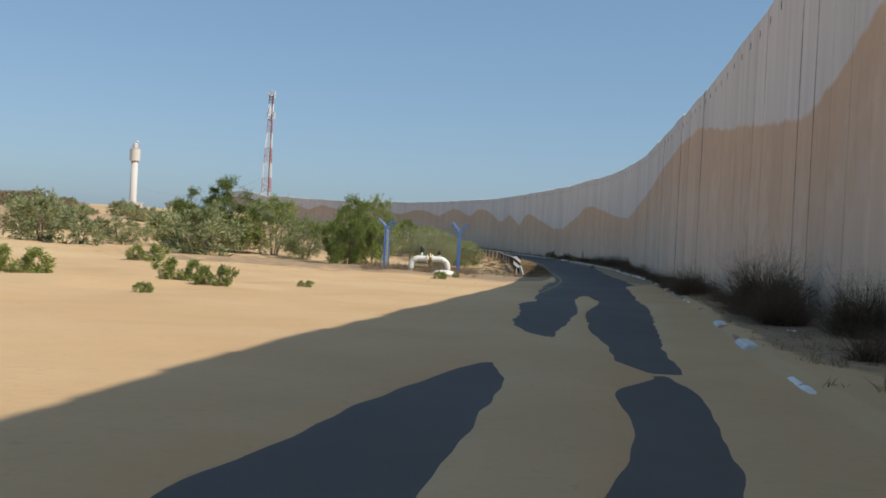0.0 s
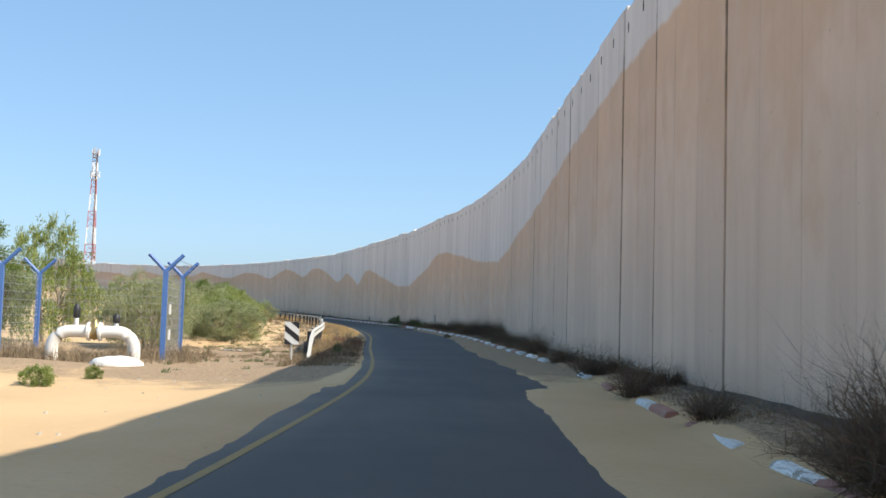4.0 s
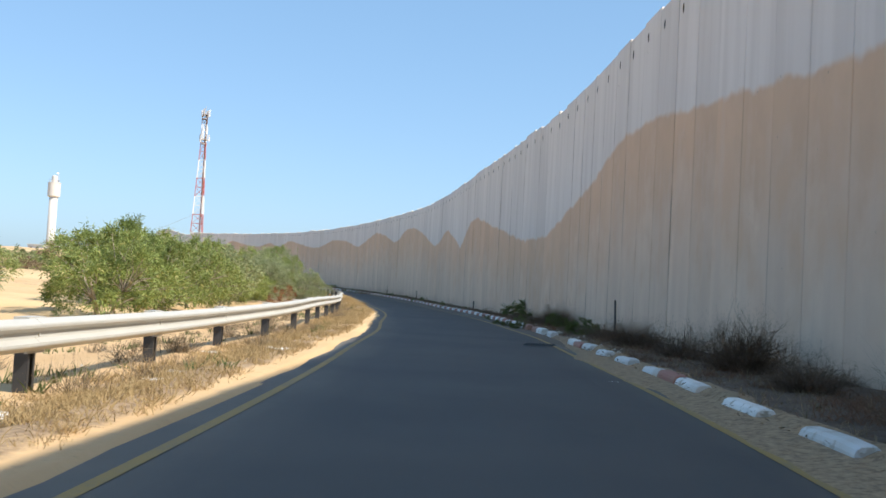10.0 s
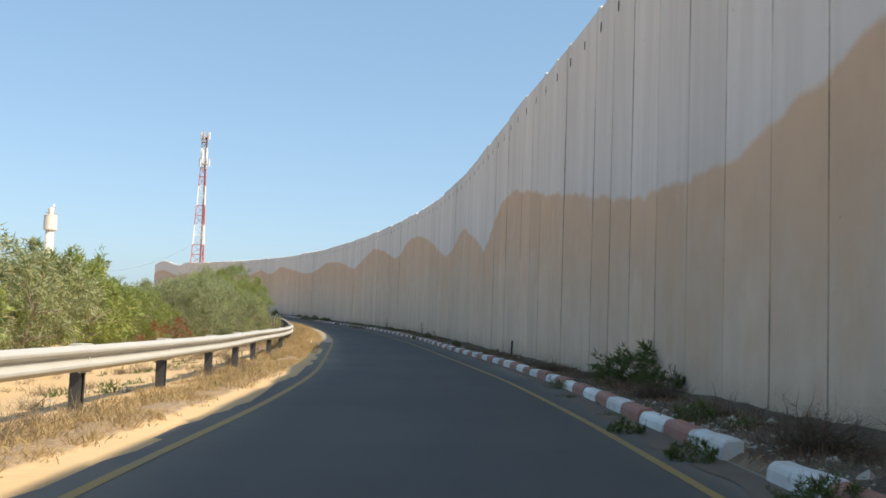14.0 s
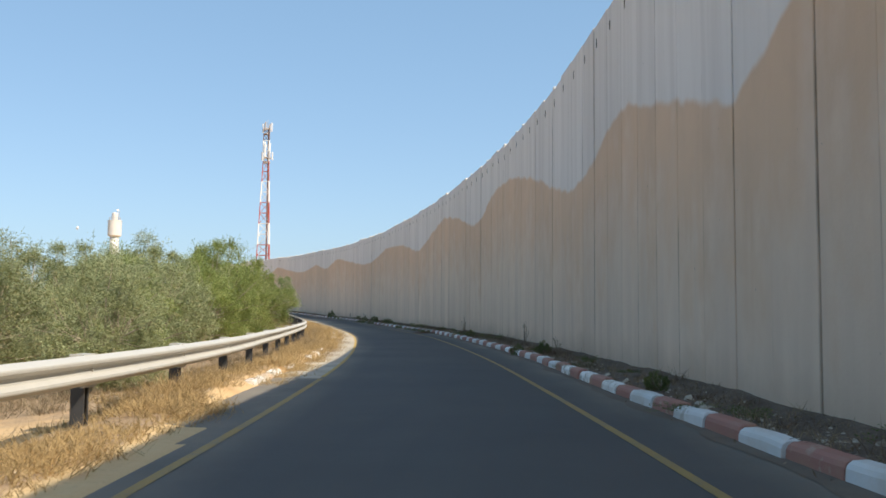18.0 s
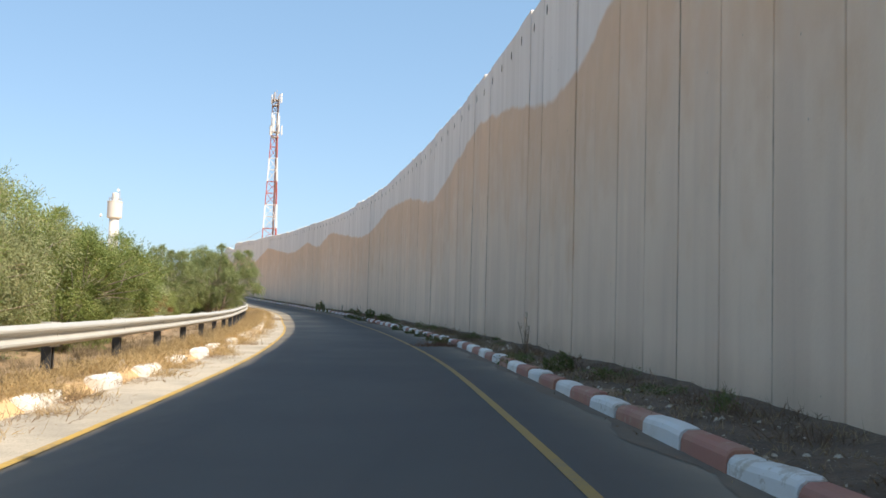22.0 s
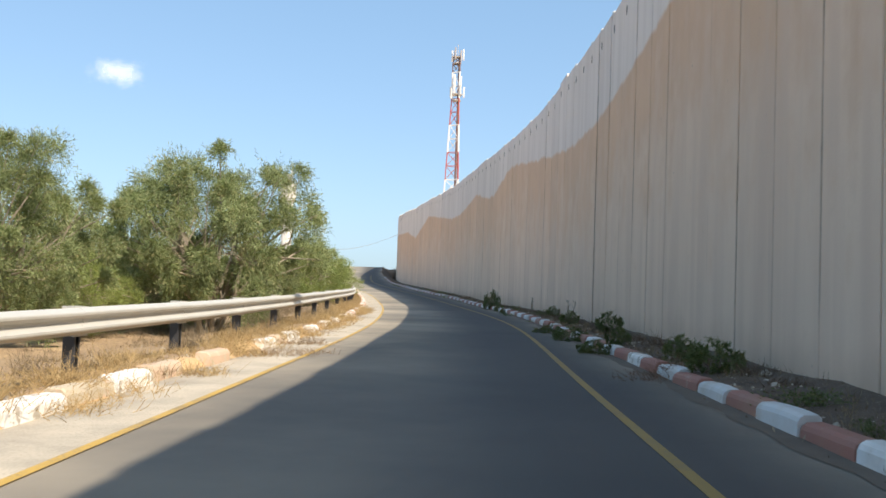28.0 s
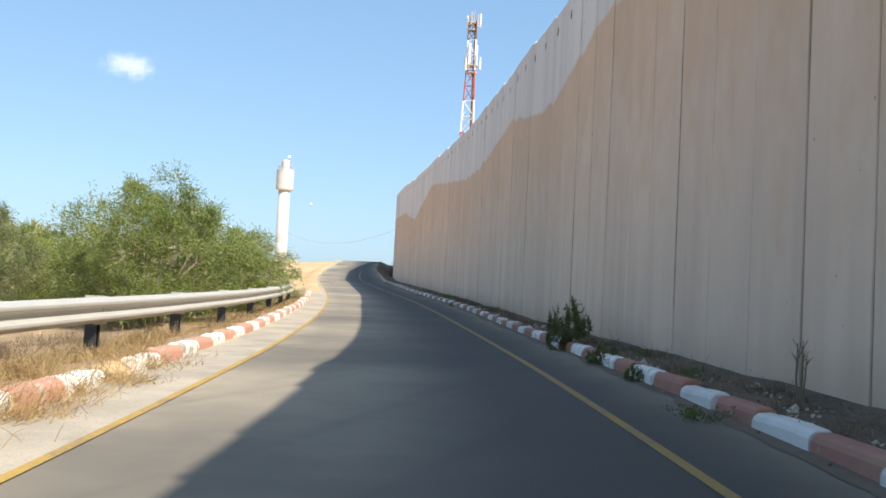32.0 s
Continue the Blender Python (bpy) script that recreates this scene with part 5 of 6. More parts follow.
BASE = {"g": (5.0, 3.6), "f": (5.0, 3.6), "G": (5.0, 3.6), "F": (5.0, 3.6), "D": (5.0, 3.6), "T": (7.0, 5.2), "R": (4.0, 2.2), "S": (2.4, 1.3), "P": (1.2, 0.55), "W": (1.5, 0.8)}
GROUPS = {"g": "bushes behind the rail", "f": "bushes behind the rail", "G": "bushes behind the rail", "F": "bushes behind the rail", "D": "bushes on the sand", "T": "trees beside the rail", "R": "bushes behind the rail", "S": "scrub on the dunes", "P": "plants on the sand", "W": "low bushes below the wall"}
PLANTED = {k: 0 for k in SOURCES}


def plant(kind, x, y, w, h, sink=0.05):
    """The first plant of each source moves into place, later ones are copies."""
    n = PLANTED[kind]
    PLANTED[kind] = n + 1
    src = SOURCES[kind][n % len(SOURCES[kind])]
    k = n * 2.399 + x
    m = Matrix.Translation((x, y, height(x, y) - sink)) @ Matrix.Rotation(k, 4, "Z")
    sx, sz = w / BASE[kind][0], h / BASE[kind][1]
    src["group"] = GROUPS[kind]
    ob = copy_thing(src, m) if n >= len(SOURCES[kind]) else src
    ob.matrix_basis = m @ Matrix.Diagonal((sx, sx, sz, 1))
    return ob


BEND = [
    ("D", -5.4, 57.2, 3.8, 3.1), ("G", -0.6, 60.5, 3.2, 2.2), ("F", -4.3, 62.5, 3.3, 4.2), ("G", -20, 63, 3.0, 1.8), ("G", -8.6, 63, 3.6, 2.4), ("D", -15.2, 66, 6.0, 4.0),
    ("F", -11.3, 67, 5.6, 3.5), ("G", 1.0, 69.5, 4.0, 1.74), ("F", -18.4, 70, 5.0, 2.78),
]
FIRST_BUSHES = [
    ("F", 0.4, 75.5, 4.0, 1.87), ("F", -0.4, 82, 4.0, 2.26), ("G", -1.0, 88, 3.8, 2.44), ("G", -5.8, 90, 4.4, 2.61), ("G", -10, 96, 5.0, 2.78), ("G", -4.2, 97.5, 4.6, 2.78),
    ("F", -8.0, 102.5, 5.0, 2.96), ("F", -1.4, 104, 4.6, 2.70), ("F", -8.2, 107.5, 4.8, 2.78),
]
THICKET = [
    ("F", -2.0, 113.5, 4.4, 2.87), ("D", -4.8, 114.7, 4.8, 2.87), ("F", -2.2, 118, 4.6, 2.96), ("F", -5.0, 119, 5.0, 3.31), ("F", -6.5, 123, 5.4, 3.39), ("G", -2.4, 124, 4.6, 3.13),
    ("R", 0.1, 129.6, 2.2, 1.2), ("F", -3.3, 130.5, 4.4, 2.8), ("G", -7.0, 131, 5.4, 3.5), ("F", -3.4, 136, 4.2, 2.3), ("F", -6.5, 138, 5.2, 3.5), ("G", 0.1, 140.5, 2.9, 1.9),
    ("G", -3.8, 143, 4.8, 2.7),
]
HILL_FOOT = [
    ("F", -7.5, 146, 5.5, 2.8), ("G", -3.4, 147, 4.0, 3.0), ("F", -4.8, 151.5, 4.8, 3.1), ("G", -5.6, 156.5, 5.0, 3.4), ("F", -5.8, 161, 4.4, 3.6), ("G", -9.0, 161, 5.5, 3.4),
    ("F", -6.4, 166, 4.8, 3.9), ("G", -8.2, 171, 5.0, 3.5), ("F", -8.3, 175.8, 5.4, 3.3), ("F", -11, 177, 5.5, 4.4), ("G", -10.6, 180.5, 4.8, 3.1), ("F", -12.4, 185, 5.6, 3.6),
]
HILL_TOP = [
    ("R", -12.3, 189.5, 3.0, 1.8), ("G", -15.8, 190, 4.4, 3.4), ("G", -15.4, 195, 4.4, 2.5), ("G", -17.8, 198.5, 4.6, 3.2), ("F", -17.2, 202, 3.0, 2.0), ("F", -19.6, 202.6, 3.8, 2.4),
    ("T", -18.6, 206.2, 4.6, 4.2), ("F", -18.9, 209.3, 2.8, 1.9), ("G", -21.8, 211.5, 4.6, 3.4), ("T", -17.9, 213.0, 6.0, 4.85), ("G", -20.3, 214.4, 3.6, 2.3), ("F", -21, 217.5, 3.2, 2.4),
    ("F", -24.5, 218, 4.6, 3.3), ("R", -23.6, 222.5, 2.4, 1.1), ("T", -24.3, 228.0, 2.7, 2.4), ("F", -27.0, 237.2, 5.2, 3.1), ("F", -30.5, 239.5, 4.6, 2.6), ("F", -33.5, 240.0, 4.4, 2.4),
    ("F", -29.6, 243.6, 5.2, 3.0), ("G", -38.0, 247.0, 4.4, 2.3), ("G", -32.0, 249.4, 4.6, 2.6), ("G", -36.0, 255.5, 3.6, 1.9),
]
rv = random.Random(8)
for kind, x, y, w, h in BEND + FIRST_BUSHES + THICKET + HILL_FOOT + HILL_TOP:
    far = kind in "GF" and float(left_line(y)) - x > 8.2
    plant(kind.lower() if far else kind, x, y, w * rv.uniform(0.98, 1.1), h * rv.uniform(1.0, 1.2))
for x, y, w, h in ((-9.4, 22.2, 1.5, 0.62), (-5.75, 22.2, 1.05, 0.5), (-4.8, 21.4, 0.85, 0.45), (-5.3, 18.1, 0.45, 0.2), (-3.3, 24.5, 0.4, 0.18), (-12.0, 41, 1.6, 0.7), (0.0, 44.5, 0.7, 0.35), (0.6, 45.5, 0.4, 0.25)):
    plant("P", x, y, w, h, 0.02)
rs = random.Random(77)
for _ in range(150):
    d = rs.uniform(55, 330)
    a = rs.uniform(0.17, 0.62)
    x, y = -d * math.sin(a) * 1.15, d * math.cos(a)
    if x > left_line(min(y, 400)) - 16:
        continue
    s = rs.uniform(0.6, 1.9) * (1 + d / 300)
    plant("S", x, y, 2.4 * s, 1.25 * s)


def dead_shrub(seed, w, h, twigs, width):
    """A tangle of bare, dark twigs."""
    r = np.random.RandomState(seed)
    az, out = r.uniform(0, 2 * np.pi, twigs), r.uniform(0.1, 1.0, twigs) ** 0.7
    tip = np.stack([np.cos(az) * out * w / 2, np.sin(az) * out * w / 2, h * (1.05 - 0.6 * out ** 2) * r.uniform(0.45, 1.0, twigs)], 1)
    foot = tip * np.array([0.25, 0.25, 0.0]) + r.normal(0, 0.05 * w, (twigs, 3)) * np.array([1, 1, 0])
    q, fine = [], []
    last, segs = foot, 4
    side = r.normal(0, 1, (twigs, 3))
    side /= np.linalg.norm(side, axis=1, keepdims=True)
    for k in range(1, segs + 1):
        t = k / segs
        nxt = foot + (tip - foot) * t + r.normal(0, 0.06 * w, (twigs, 3)) * t
        a, b = width * (1.15 - (t - 1 / segs)), width * (1.15 - t)
        q.append(np.stack([last - side * a, last + side * a, nxt + side * b, nxt - side * b], 1))
        for _ in range(3):
            d = (tip - foot) * 0.16 + r.normal(0, 0.075 * w, (twigs, 3))
            fine.append(np.stack([nxt - side * b * 0.9, nxt + side * b * 0.9, nxt + d], 1))
        last = nxt
    q = np.concatenate(q)
    return slivers("twigs", np.concatenate([q[:, :3], q[:, [0, 2, 3]]] + fine), TWIG_DARK)


SHRUB_MESHES = [dead_shrub(s, 1.6, 1.0, 520, 0.0065) for s in (2, 6, 10)]
SMALL_SHRUBS = [dead_shrub(s, 1.6, 1.0, 170, 0.009) for s in (3, 7, 11)]
sb = Build()
for k in range(9):
    az = k * 0.7
    sb.tube([(0.03 * math.cos(az), 0.03 * math.sin(az), -0.05), (0.18 * math.cos(az), 0.18 * math.sin(az), 0.3), (0.42 * math.cos(az + 0.3), 0.42 * math.sin(az + 0.3), 0.62)], [0.016, 0.011, 0.005], 5)
STEM_MESH = sb.mesh("stems", BARK)
NEAR_SHRUBS = [
    (6.1, 14.6, 1.5, 1.0), (6.3, 19.6, 2.3, 1.35), (6.0, 17.8, 1.6, 0.8), (6.9, 22.5, 1.1, 0.5), (7.6, 27.0, 1.0, 0.45), (8.1, 32.8, 1.9, 1.0), (8.9, 38.0, 1.0, 0.5), (9.4, 42.0, 1.2, 0.6),
    (10.2, 47.0, 1.3, 0.7), (10.9, 52.0, 1.3, 0.55), (11.4, 57.0, 1.2, 0.85), (11.9, 60.5, 1.0, 0.6), (12.2, 64.0, 1.3, 0.6), (12.5, 68.0, 1.3, 0.6), (13.2, 72.0, 1.2, 0.6),
]
FAR_SHRUBS = [
    (13.4, 74.5, 1.6, 0.95), (13.2, 77.2, 1.7, 1.0), (13.0, 79.5, 1.5, 0.8), (13.3, 83.6, 1.2, 0.55), (13.4, 86.3, 1.6, 0.85), (13.3, 89.4, 1.3, 0.65), (13.0, 92.0, 1.5, 0.6), (12.9, 95.0, 1.3, 0.5),
    (12.8, 104.0, 1.7, 0.75), (12.5, 106.5, 1.3, 0.5), (12.2, 112.0, 1.0, 0.35), (11.4, 120.0, 0.9, 0.4), (-50.6, 312.0, 2.2, 1.6), (-52.6, 318.0, 2.6, 1.8), (-48.8, 308.0, 1.4, 0.9),
]
SHRUBS = NEAR_SHRUBS + FAR_SHRUBS
rq = random.Random(41)
for k in range(24):
    y = rq.uniform(9, 98)
    SHRUBS.append((float(right_kerb(y)) + rq.uniform(0.5, 0.95) * float(wall_x(y) - right_kerb(y)) - 0.1, y, rq.uniform(0.6, 1.3), rq.uniform(0.2, 0.5)))
for n, (x, y, w, h) in enumerate(SHRUBS):
    ob = thing("dead_shrub", "dark dead thorny shrub at the foot of the wall", "shrub", Matrix.Translation((x, y, height(x, y) - 0.03)) @ Matrix.Rotation(n * 1.7, 4, "Z") @ Matrix.Diagonal((w / 1.6, w / 1.6, h, 1)), "dead shrubs along the wall")
    part("stem", STEM_MESH, ob, "bare brown stem")
    part("twig_tangle", (SHRUB_MESHES if w > 1.35 else SMALL_SHRUBS)[n % 3], ob)


def weed(seed, w, h, n):
    r = np.random.RandomState(seed)
    c = np.stack([r.normal(0, w / 4, n), r.normal(0, w / 4, n), r.uniform(0.02, h * 0.6, n)], 1)
    o = c * np.array([2 / w, 2 / w, 1.0]) + np.array([0, 0, 0.5])
    o /= np.linalg.norm(o, axis=1, keepdims=True)
    return quads("weed", leaves(r, c, o, 16, 0.06 * w, 0.07, 0.011, 0.15, 0.6), WEED)


WEED_MESHES = [weed(s, 0.8, 0.5, 40) for s in (1, 2, 3)]
rw = random.Random(5)
spots = []
LOW_BUSHES = [
    (5.3, 56.2, 0.3, 0.35), (11.4, 76.5, 0.5, 0.22), (12.9, 98.6, 1.2, 0.5), (12.7, 103.2, 0.9, 0.5), (11.65, 103.9, 0.75, 0.35), (11.45, 106.3, 0.55, 0.28), (11.25, 108.4, 0.5, 0.25), (12.0, 108.7, 0.6, 0.3),
    (12.6, 113.5, 1.0, 0.45), (12.65, 115.3, 2.3, 0.85), (9.2, 137.6, 0.45, 0.32), (7.6, 149.8, 0.5, 0.4), (6.9, 151.9, 0.5, 0.4), (4.4, 167.0, 0.6, 0.35), (1.0, 179.9, 0.7, 0.3), (1.9, 180.0, 0.45, 0.25),
    (0.4, 182.3, 0.6, 0.27),
]
HILL_BUSHES = [
    (-0.5, 185.8, 0.6, 0.27), (-1.4, 189.2, 0.6, 0.25), (-2.5, 193.2, 0.9, 0.32), (-4.9, 203.0, 0.9, 0.45), (-5.4, 204.6, 0.8, 0.4), (-7.1, 207.5, 0.9, 0.32), (-6.8, 208.0, 0.6, 0.35), (-8.2, 211.0, 1.0, 0.38),
    (-7.6, 211.9, 0.8, 0.5), (-9.3, 213.8, 0.9, 0.3), (-9.3, 216.4, 0.7, 0.4), (-10.3, 222.9, 0.8, 0.4), (-11.2, 223.2, 0.7, 0.4), (-14.4, 228.8, 0.35, 0.3), (-15.2, 231.1, 0.6, 0.4), (-16.3, 233.8, 0.95, 0.95),
    (-20.4, 248.6, 1.3, 0.9), (-31.0, 271.0, 1.4, 0.8),
]
for row in LOW_BUSHES + HILL_BUSHES:
    plant("W", row[0], row[1], row[2] * 0.9, row[3] * 1.08)
for y in range(94, 300, 2):
    if rw.random() < 0.6:
        k = rw.choice((0.05, 0.12, 0.3, 0.55, 0.8))
        x = float(right_kerb(y)) + k * float(wall_x(y) - right_kerb(y)) + (-0.22 if k < 0.1 else 0.1)
        spots.append((x, y + rw.uniform(-0.8, 0.8), rw.uniform(0.25, 0.7), rw.uniform(0.12, 0.34)))
wb = Build()
for k in range(5):
    wb.tube([(0, 0, -0.03), (0.08 * math.cos(k * 1.3), 0.08 * math.sin(k * 1.3), 0.14), (0.2 * math.cos(k * 1.3), 0.2 * math.sin(k * 1.3), 0.3)], [0.008, 0.006, 0.003], 4)
WEED_STEM = wb.mesh("stem", WEED)
for n, (x, y, w, h) in enumerate(spots):
    ob = thing("weed", "small dusty green weed growing beside the kerb", "weed", Matrix.Translation((x, y, height(x, y) - 0.02)) @ Matrix.Rotation(n * 2.1, 4, "Z") @ Matrix.Diagonal((w / 0.8, w / 0.8, h / 0.5, 1)), "weeds along the kerb")
    part("stem", WEED_STEM, ob)
    part("foliage", WEED_MESHES[n % 3], ob)


def grass(name, label, places, mat, per, hgt, lean, wide, seed, root_r=0.05):
    """Tufts of thin blades, joined."""
    r = np.random.RandomState(seed)
    p = np.array(places)
    z = terrain(p[:, 0], p[:, 1])
    k = len(p)
    tall = np.repeat(hgt * r.uniform(0.35, 1.2, k), per)[:, None] * r.uniform(0.5, 1.0, (k * per, 1))
    root = np.repeat(np.stack([p[:, 0], p[:, 1], z - 0.01], 1), per, 0) + r.normal(0, root_r, (k * per, 3)) * np.array([1, 1, 0])
    d = r.normal(0, lean, (k * per, 3)) * np.array([1, 1, 0]) + np.array([0, 0, 1.0])
    d /= np.linalg.norm(d, axis=1, keepdims=True)
    s = np.cross(d, r.normal(0, 1, (k * per, 3)))
    s /= np.linalg.norm(s, axis=1, keepdims=True)
    s *= wide
    mid, tip = root + d * tall * 0.55, root + d * tall + np.array([0, 0, -0.12]) * tall + r.normal(0, 0.18, (k * per, 3)) * tall
    q = np.concatenate([np.stack([root - s, root + s, mid + s * 0.9], 1), np.stack([root - s, mid + s * 0.9, mid - s * 0.9], 1), np.stack([mid - s * 0.9, mid + s * 0.9, tip], 1)])
    ob = new(name, slivers(name, q, mat))
    return tagged(ob, label, "grass", kind="stuff")


rg = random.Random(31)


def along(line, y0, y1, n, near, far, clump=0.0, seed=0.0):
    """Places to the left of a line, thinned into clumps."""
    out = []
    while len(out) < n:
        y = rg.uniform(y0, y1)
        o = rg.uniform(near, far)
        x = float(line(y)) - o
        if noise.noise((x * 0.7 + seed, y * 0.7, 2.0)) + 0.5 * noise.noise((x * 2.2, y * 2.2 + seed, 5.0)) > clump:
            out.append((x, y))
    return out


grass("dry_grass", "straw-coloured dry grass on the verge under the rail", along(left_line, 57, 136, 7000, 0.5, 2.2, -0.2), STRAW, 10, 0.18, 0.65, 0.0036, 1)
grass("dry_grass", "straw-coloured dry grass between kerb and rail", along(left_line, 136, 255, 6500, 0.95, 3.2, -0.1), STRAW, 11, 0.15, 0.75, 0.0036, 2)
grass("dead_grass", "grey dead grass behind the rail", along(left_line, 134, 250, 2000, 1.6, 6.0, 0.1, 4.0) + along(left_line, 60, 134, 500, 2.0, 7.0, 0.2, 4.0), STRAW_GREY, 12, 0.2, 0.6, 0.004, 3)
grass("dead_grass", "grey-brown dead grass at the bend", along(left_line, 54, 64, 500, 1.0, 6.5, 0.0, 7.0), STRAW_GREY, 12, 0.15, 0.5, 0.004, 4)
grass("dry_brush", "golden dry brush hanging over the kerb", along(left_line, 134, 232, 300, 0.9, 2.0, 0.0, 3.0), STRAW, 110, 0.36, 0.8, 0.003, 8, 0.15)
grass("dry_brush", "golden dry brush draped over the kerb", along(left_line, 128, 226, 330, 0.6, 1.1, -0.05, 5.0), STRAW, 100, 0.36, 1.0, 0.0028, 12, 0.16)
grass("dry_brush", "reddish-brown dead brush draped over the kerb", [(1.2 + 0.35 * math.sin(k * 2.3), 177.8 + 0.3 * k / 6 + 0.4 * math.cos(k * 1.7)) for k in range(14)] + [(-5.6 + 0.3 * math.sin(k * 2.1), 203.4 + 0.4 * math.cos(k * 1.3)) for k in range(8)], TWIG_RED, 90, 0.34, 1.1, 0.003, 13, 0.14)
grass("dry_brush", "brown dead brush heaped on the kerb stones", along(left_line, 146, 228, 95, 0.45, 1.0, -0.05, 27.0), TWIG_TAN, 90, 0.22, 1.3, 0.0032, 21, 0.2)
grass("dry_brush", "brown dead brush and broken twigs spilt over the kerb", [(-11.0 + 0.3 * math.sin(k * 2.3), 204.2 + 0.45 * math.cos(k * 1.7)) for k in range(16)] + [(-11.9 + 0.2 * math.sin(k * 2.3), 206.2 + 0.3 * math.cos(k * 1.7)) for k in range(6)], TWIG_TAN, 90, 0.26, 1.4, 0.0035, 22, 0.15)
grass("dry_brush", "grey-brown dead brush beside the rail", along(left_line, 60, 240, 200, 1.2, 4.5, 0.0, 13.0), STRAW_GREY, 110, 0.5, 0.7, 0.003, 9, 0.12)
grass("dead_grass", "brown dead weeds on the shaded verge", along(left_line, 50, 72, 1100, 0.35, 2.2, -0.1, 21.0), STRAW_GREY, 12, 0.2, 0.5, 0.005, 17)
grass("dry_brush", "brown dead weeds on the shaded verge", along(left_line, 52, 70, 50, 0.4, 1.4, -0.1, 23.0), TWIG_RED, 60, 0.34, 0.6, 0.004, 18, 0.12)
grass("green_grass", "sparse green herbs on the verge", along(left_line, 48, 135, 330, 0.6, 6.0, 0.25, 9.0), WEED, 14, 0.2, 0.5, 0.008, 5)
strip_places = [(float(right_kerb(y)) + 0.2 + rg.random() * max(0.3, float(wall_x(y) - right_kerb(y)) - 0.3), y) for y in (rg.uniform(8, 270) for _ in range(3600)) if noise.noise((y * 0.4, 7.0, 1.0)) > -0.3]
brush_places = [(float(right_kerb(y)) + 0.35 + (rg.random() ** 0.7) * max(0.2, float(wall_x(y) - right_kerb(y)) - 0.5), y) for y in [rg.uniform(60, 128) for _ in range(90)] + [rg.uniform(128, 270) for _ in range(170)]]
grass("dry_brush", "low dark dead brush in the strip below the wall", brush_places, TWIG_DARK, 60, 0.3, 0.7, 0.004, 14, 0.14)
grass("dry_brush", "low reddish-brown dead brush in the strip below the wall", [(float(right_kerb(y)) + 0.3 + rg.random() * max(0.2, float(wall_x(y) - right_kerb(y)) - 0.5), y) for y in (rg.uniform(50, 130) for _ in range(190))], TWIG_RED, 50, 0.26, 0.8, 0.004, 19, 0.16)
grass("dead_grass", "brown dead grass in the strip below the wall", strip_places, STRAW_GREY, 9, 0.2, 0.5, 0.004, 6)
fence_places = [(rg.uniform(-4.2, 1.8), rg.uniform(51.0, 57.0)) for _ in range(520)]
grass("dead_grass", "brown dead grass round the fenced pipe", fence_places, STRAW_GREY, 13, 0.45, 0.3, 0.005, 7)

# tall dry stalks and stakes at the foot of the wall
for x, y, hgt in ((12.3, 58.5, 0.9), (5.75, 60.6, 0.6), (5.95, 62.6, 0.5), (5.55, 64.5, 0.45), (13.0, 112.6, 0.6), (12.75, 113.4, 0.5), (8.0, 149.0, 0.5), (3.6, 173.5, 0.8), (7.0, 157.0, 0.75), (8.6, 150.5, 0.5), (-9.6, 217.9, 0.85), (-12.6, 226.0, 0.6)):
    b = Build()
    rk = random.Random(int(y * 10))
    for k in range(5):
        a = rk.uniform(0, 6.28)
        out, tall = rk.uniform(0.08, 0.24) * hgt, hgt * rk.uniform(0.45, 1.0)
        pts = [(0.02 * math.cos(a), 0.02 * math.sin(a), -0.03), (0.45 * out * math.cos(a + 0.4), 0.45 * out * math.sin(a + 0.4), tall * 0.5), (out * math.cos(a), out * math.sin(a), tall)]
        b.tube(pts, [0.011, 0.008, 0.004], 5)
        for q in range(3):
            f = rk.uniform(0.45, 0.9)
            p = [pts[1][i] + (pts[2][i] - pts[1][i]) * f for i in range(3)]
            e = rk.uniform(0, 6.28)
            b.tube([p, (p[0] + 0.09 * hgt * math.cos(e), p[1] + 0.09 * hgt * math.sin(e), p[2] + 0.12 * hgt)], [0.005, 0.002], 4)
    ob = new("dry_stalk", b.mesh("dry_stalk", BARK))
    tagged(ob, "bare brown dry stalk standing in the ground", "dry plant", "dry stalks beside the road")
    ob.matrix_basis = pose(x, y, height(x, y))
for x, y, hgt in ((13.65, 98.1, 0.95), (10.9, 127.5, 0.5)):
    ob = new("stake", Build().box(-0.032, -0.025, -0.2, 0.032, 0.025, hgt, 0.01).mesh("stake", POST_STEEL))
    tagged(ob, "short dark weathered stake in the ground", "stake", "stakes beside the road")
    ob.matrix_basis = pose(x, y, height(x, y), rg.uniform(-3, 3), rg.uniform(-3, 3), rg.uniform(0, 90))


# ---- litter and stones ----
def scrap(seed, w):
    r = np.random.RandomState(seed)
    n = 7
    v = [(w * (i / (n - 1) - 0.5) + r.normal(0, 0.03 * w), w * 0.8 * (j / (n - 1) - 0.5) + r.normal(0, 0.03 * w), max(0.0, r.normal(0.03, 0.03) * w)) for j in range(n) for i in range(n)]
    f = [(j * n + i, j * n + i + 1, (j + 1) * n + i + 1, (j + 1) * n + i) for j in range(n - 1) for i in range(n - 1) if r.uniform() > 0.08]
    b = Build().add(v, f)
    b.add([(x, y, z - 0.006) for x, y, z in v], [t[::-1] for t in f])
    return b.mesh("litter", RUBBISH_WHITE)


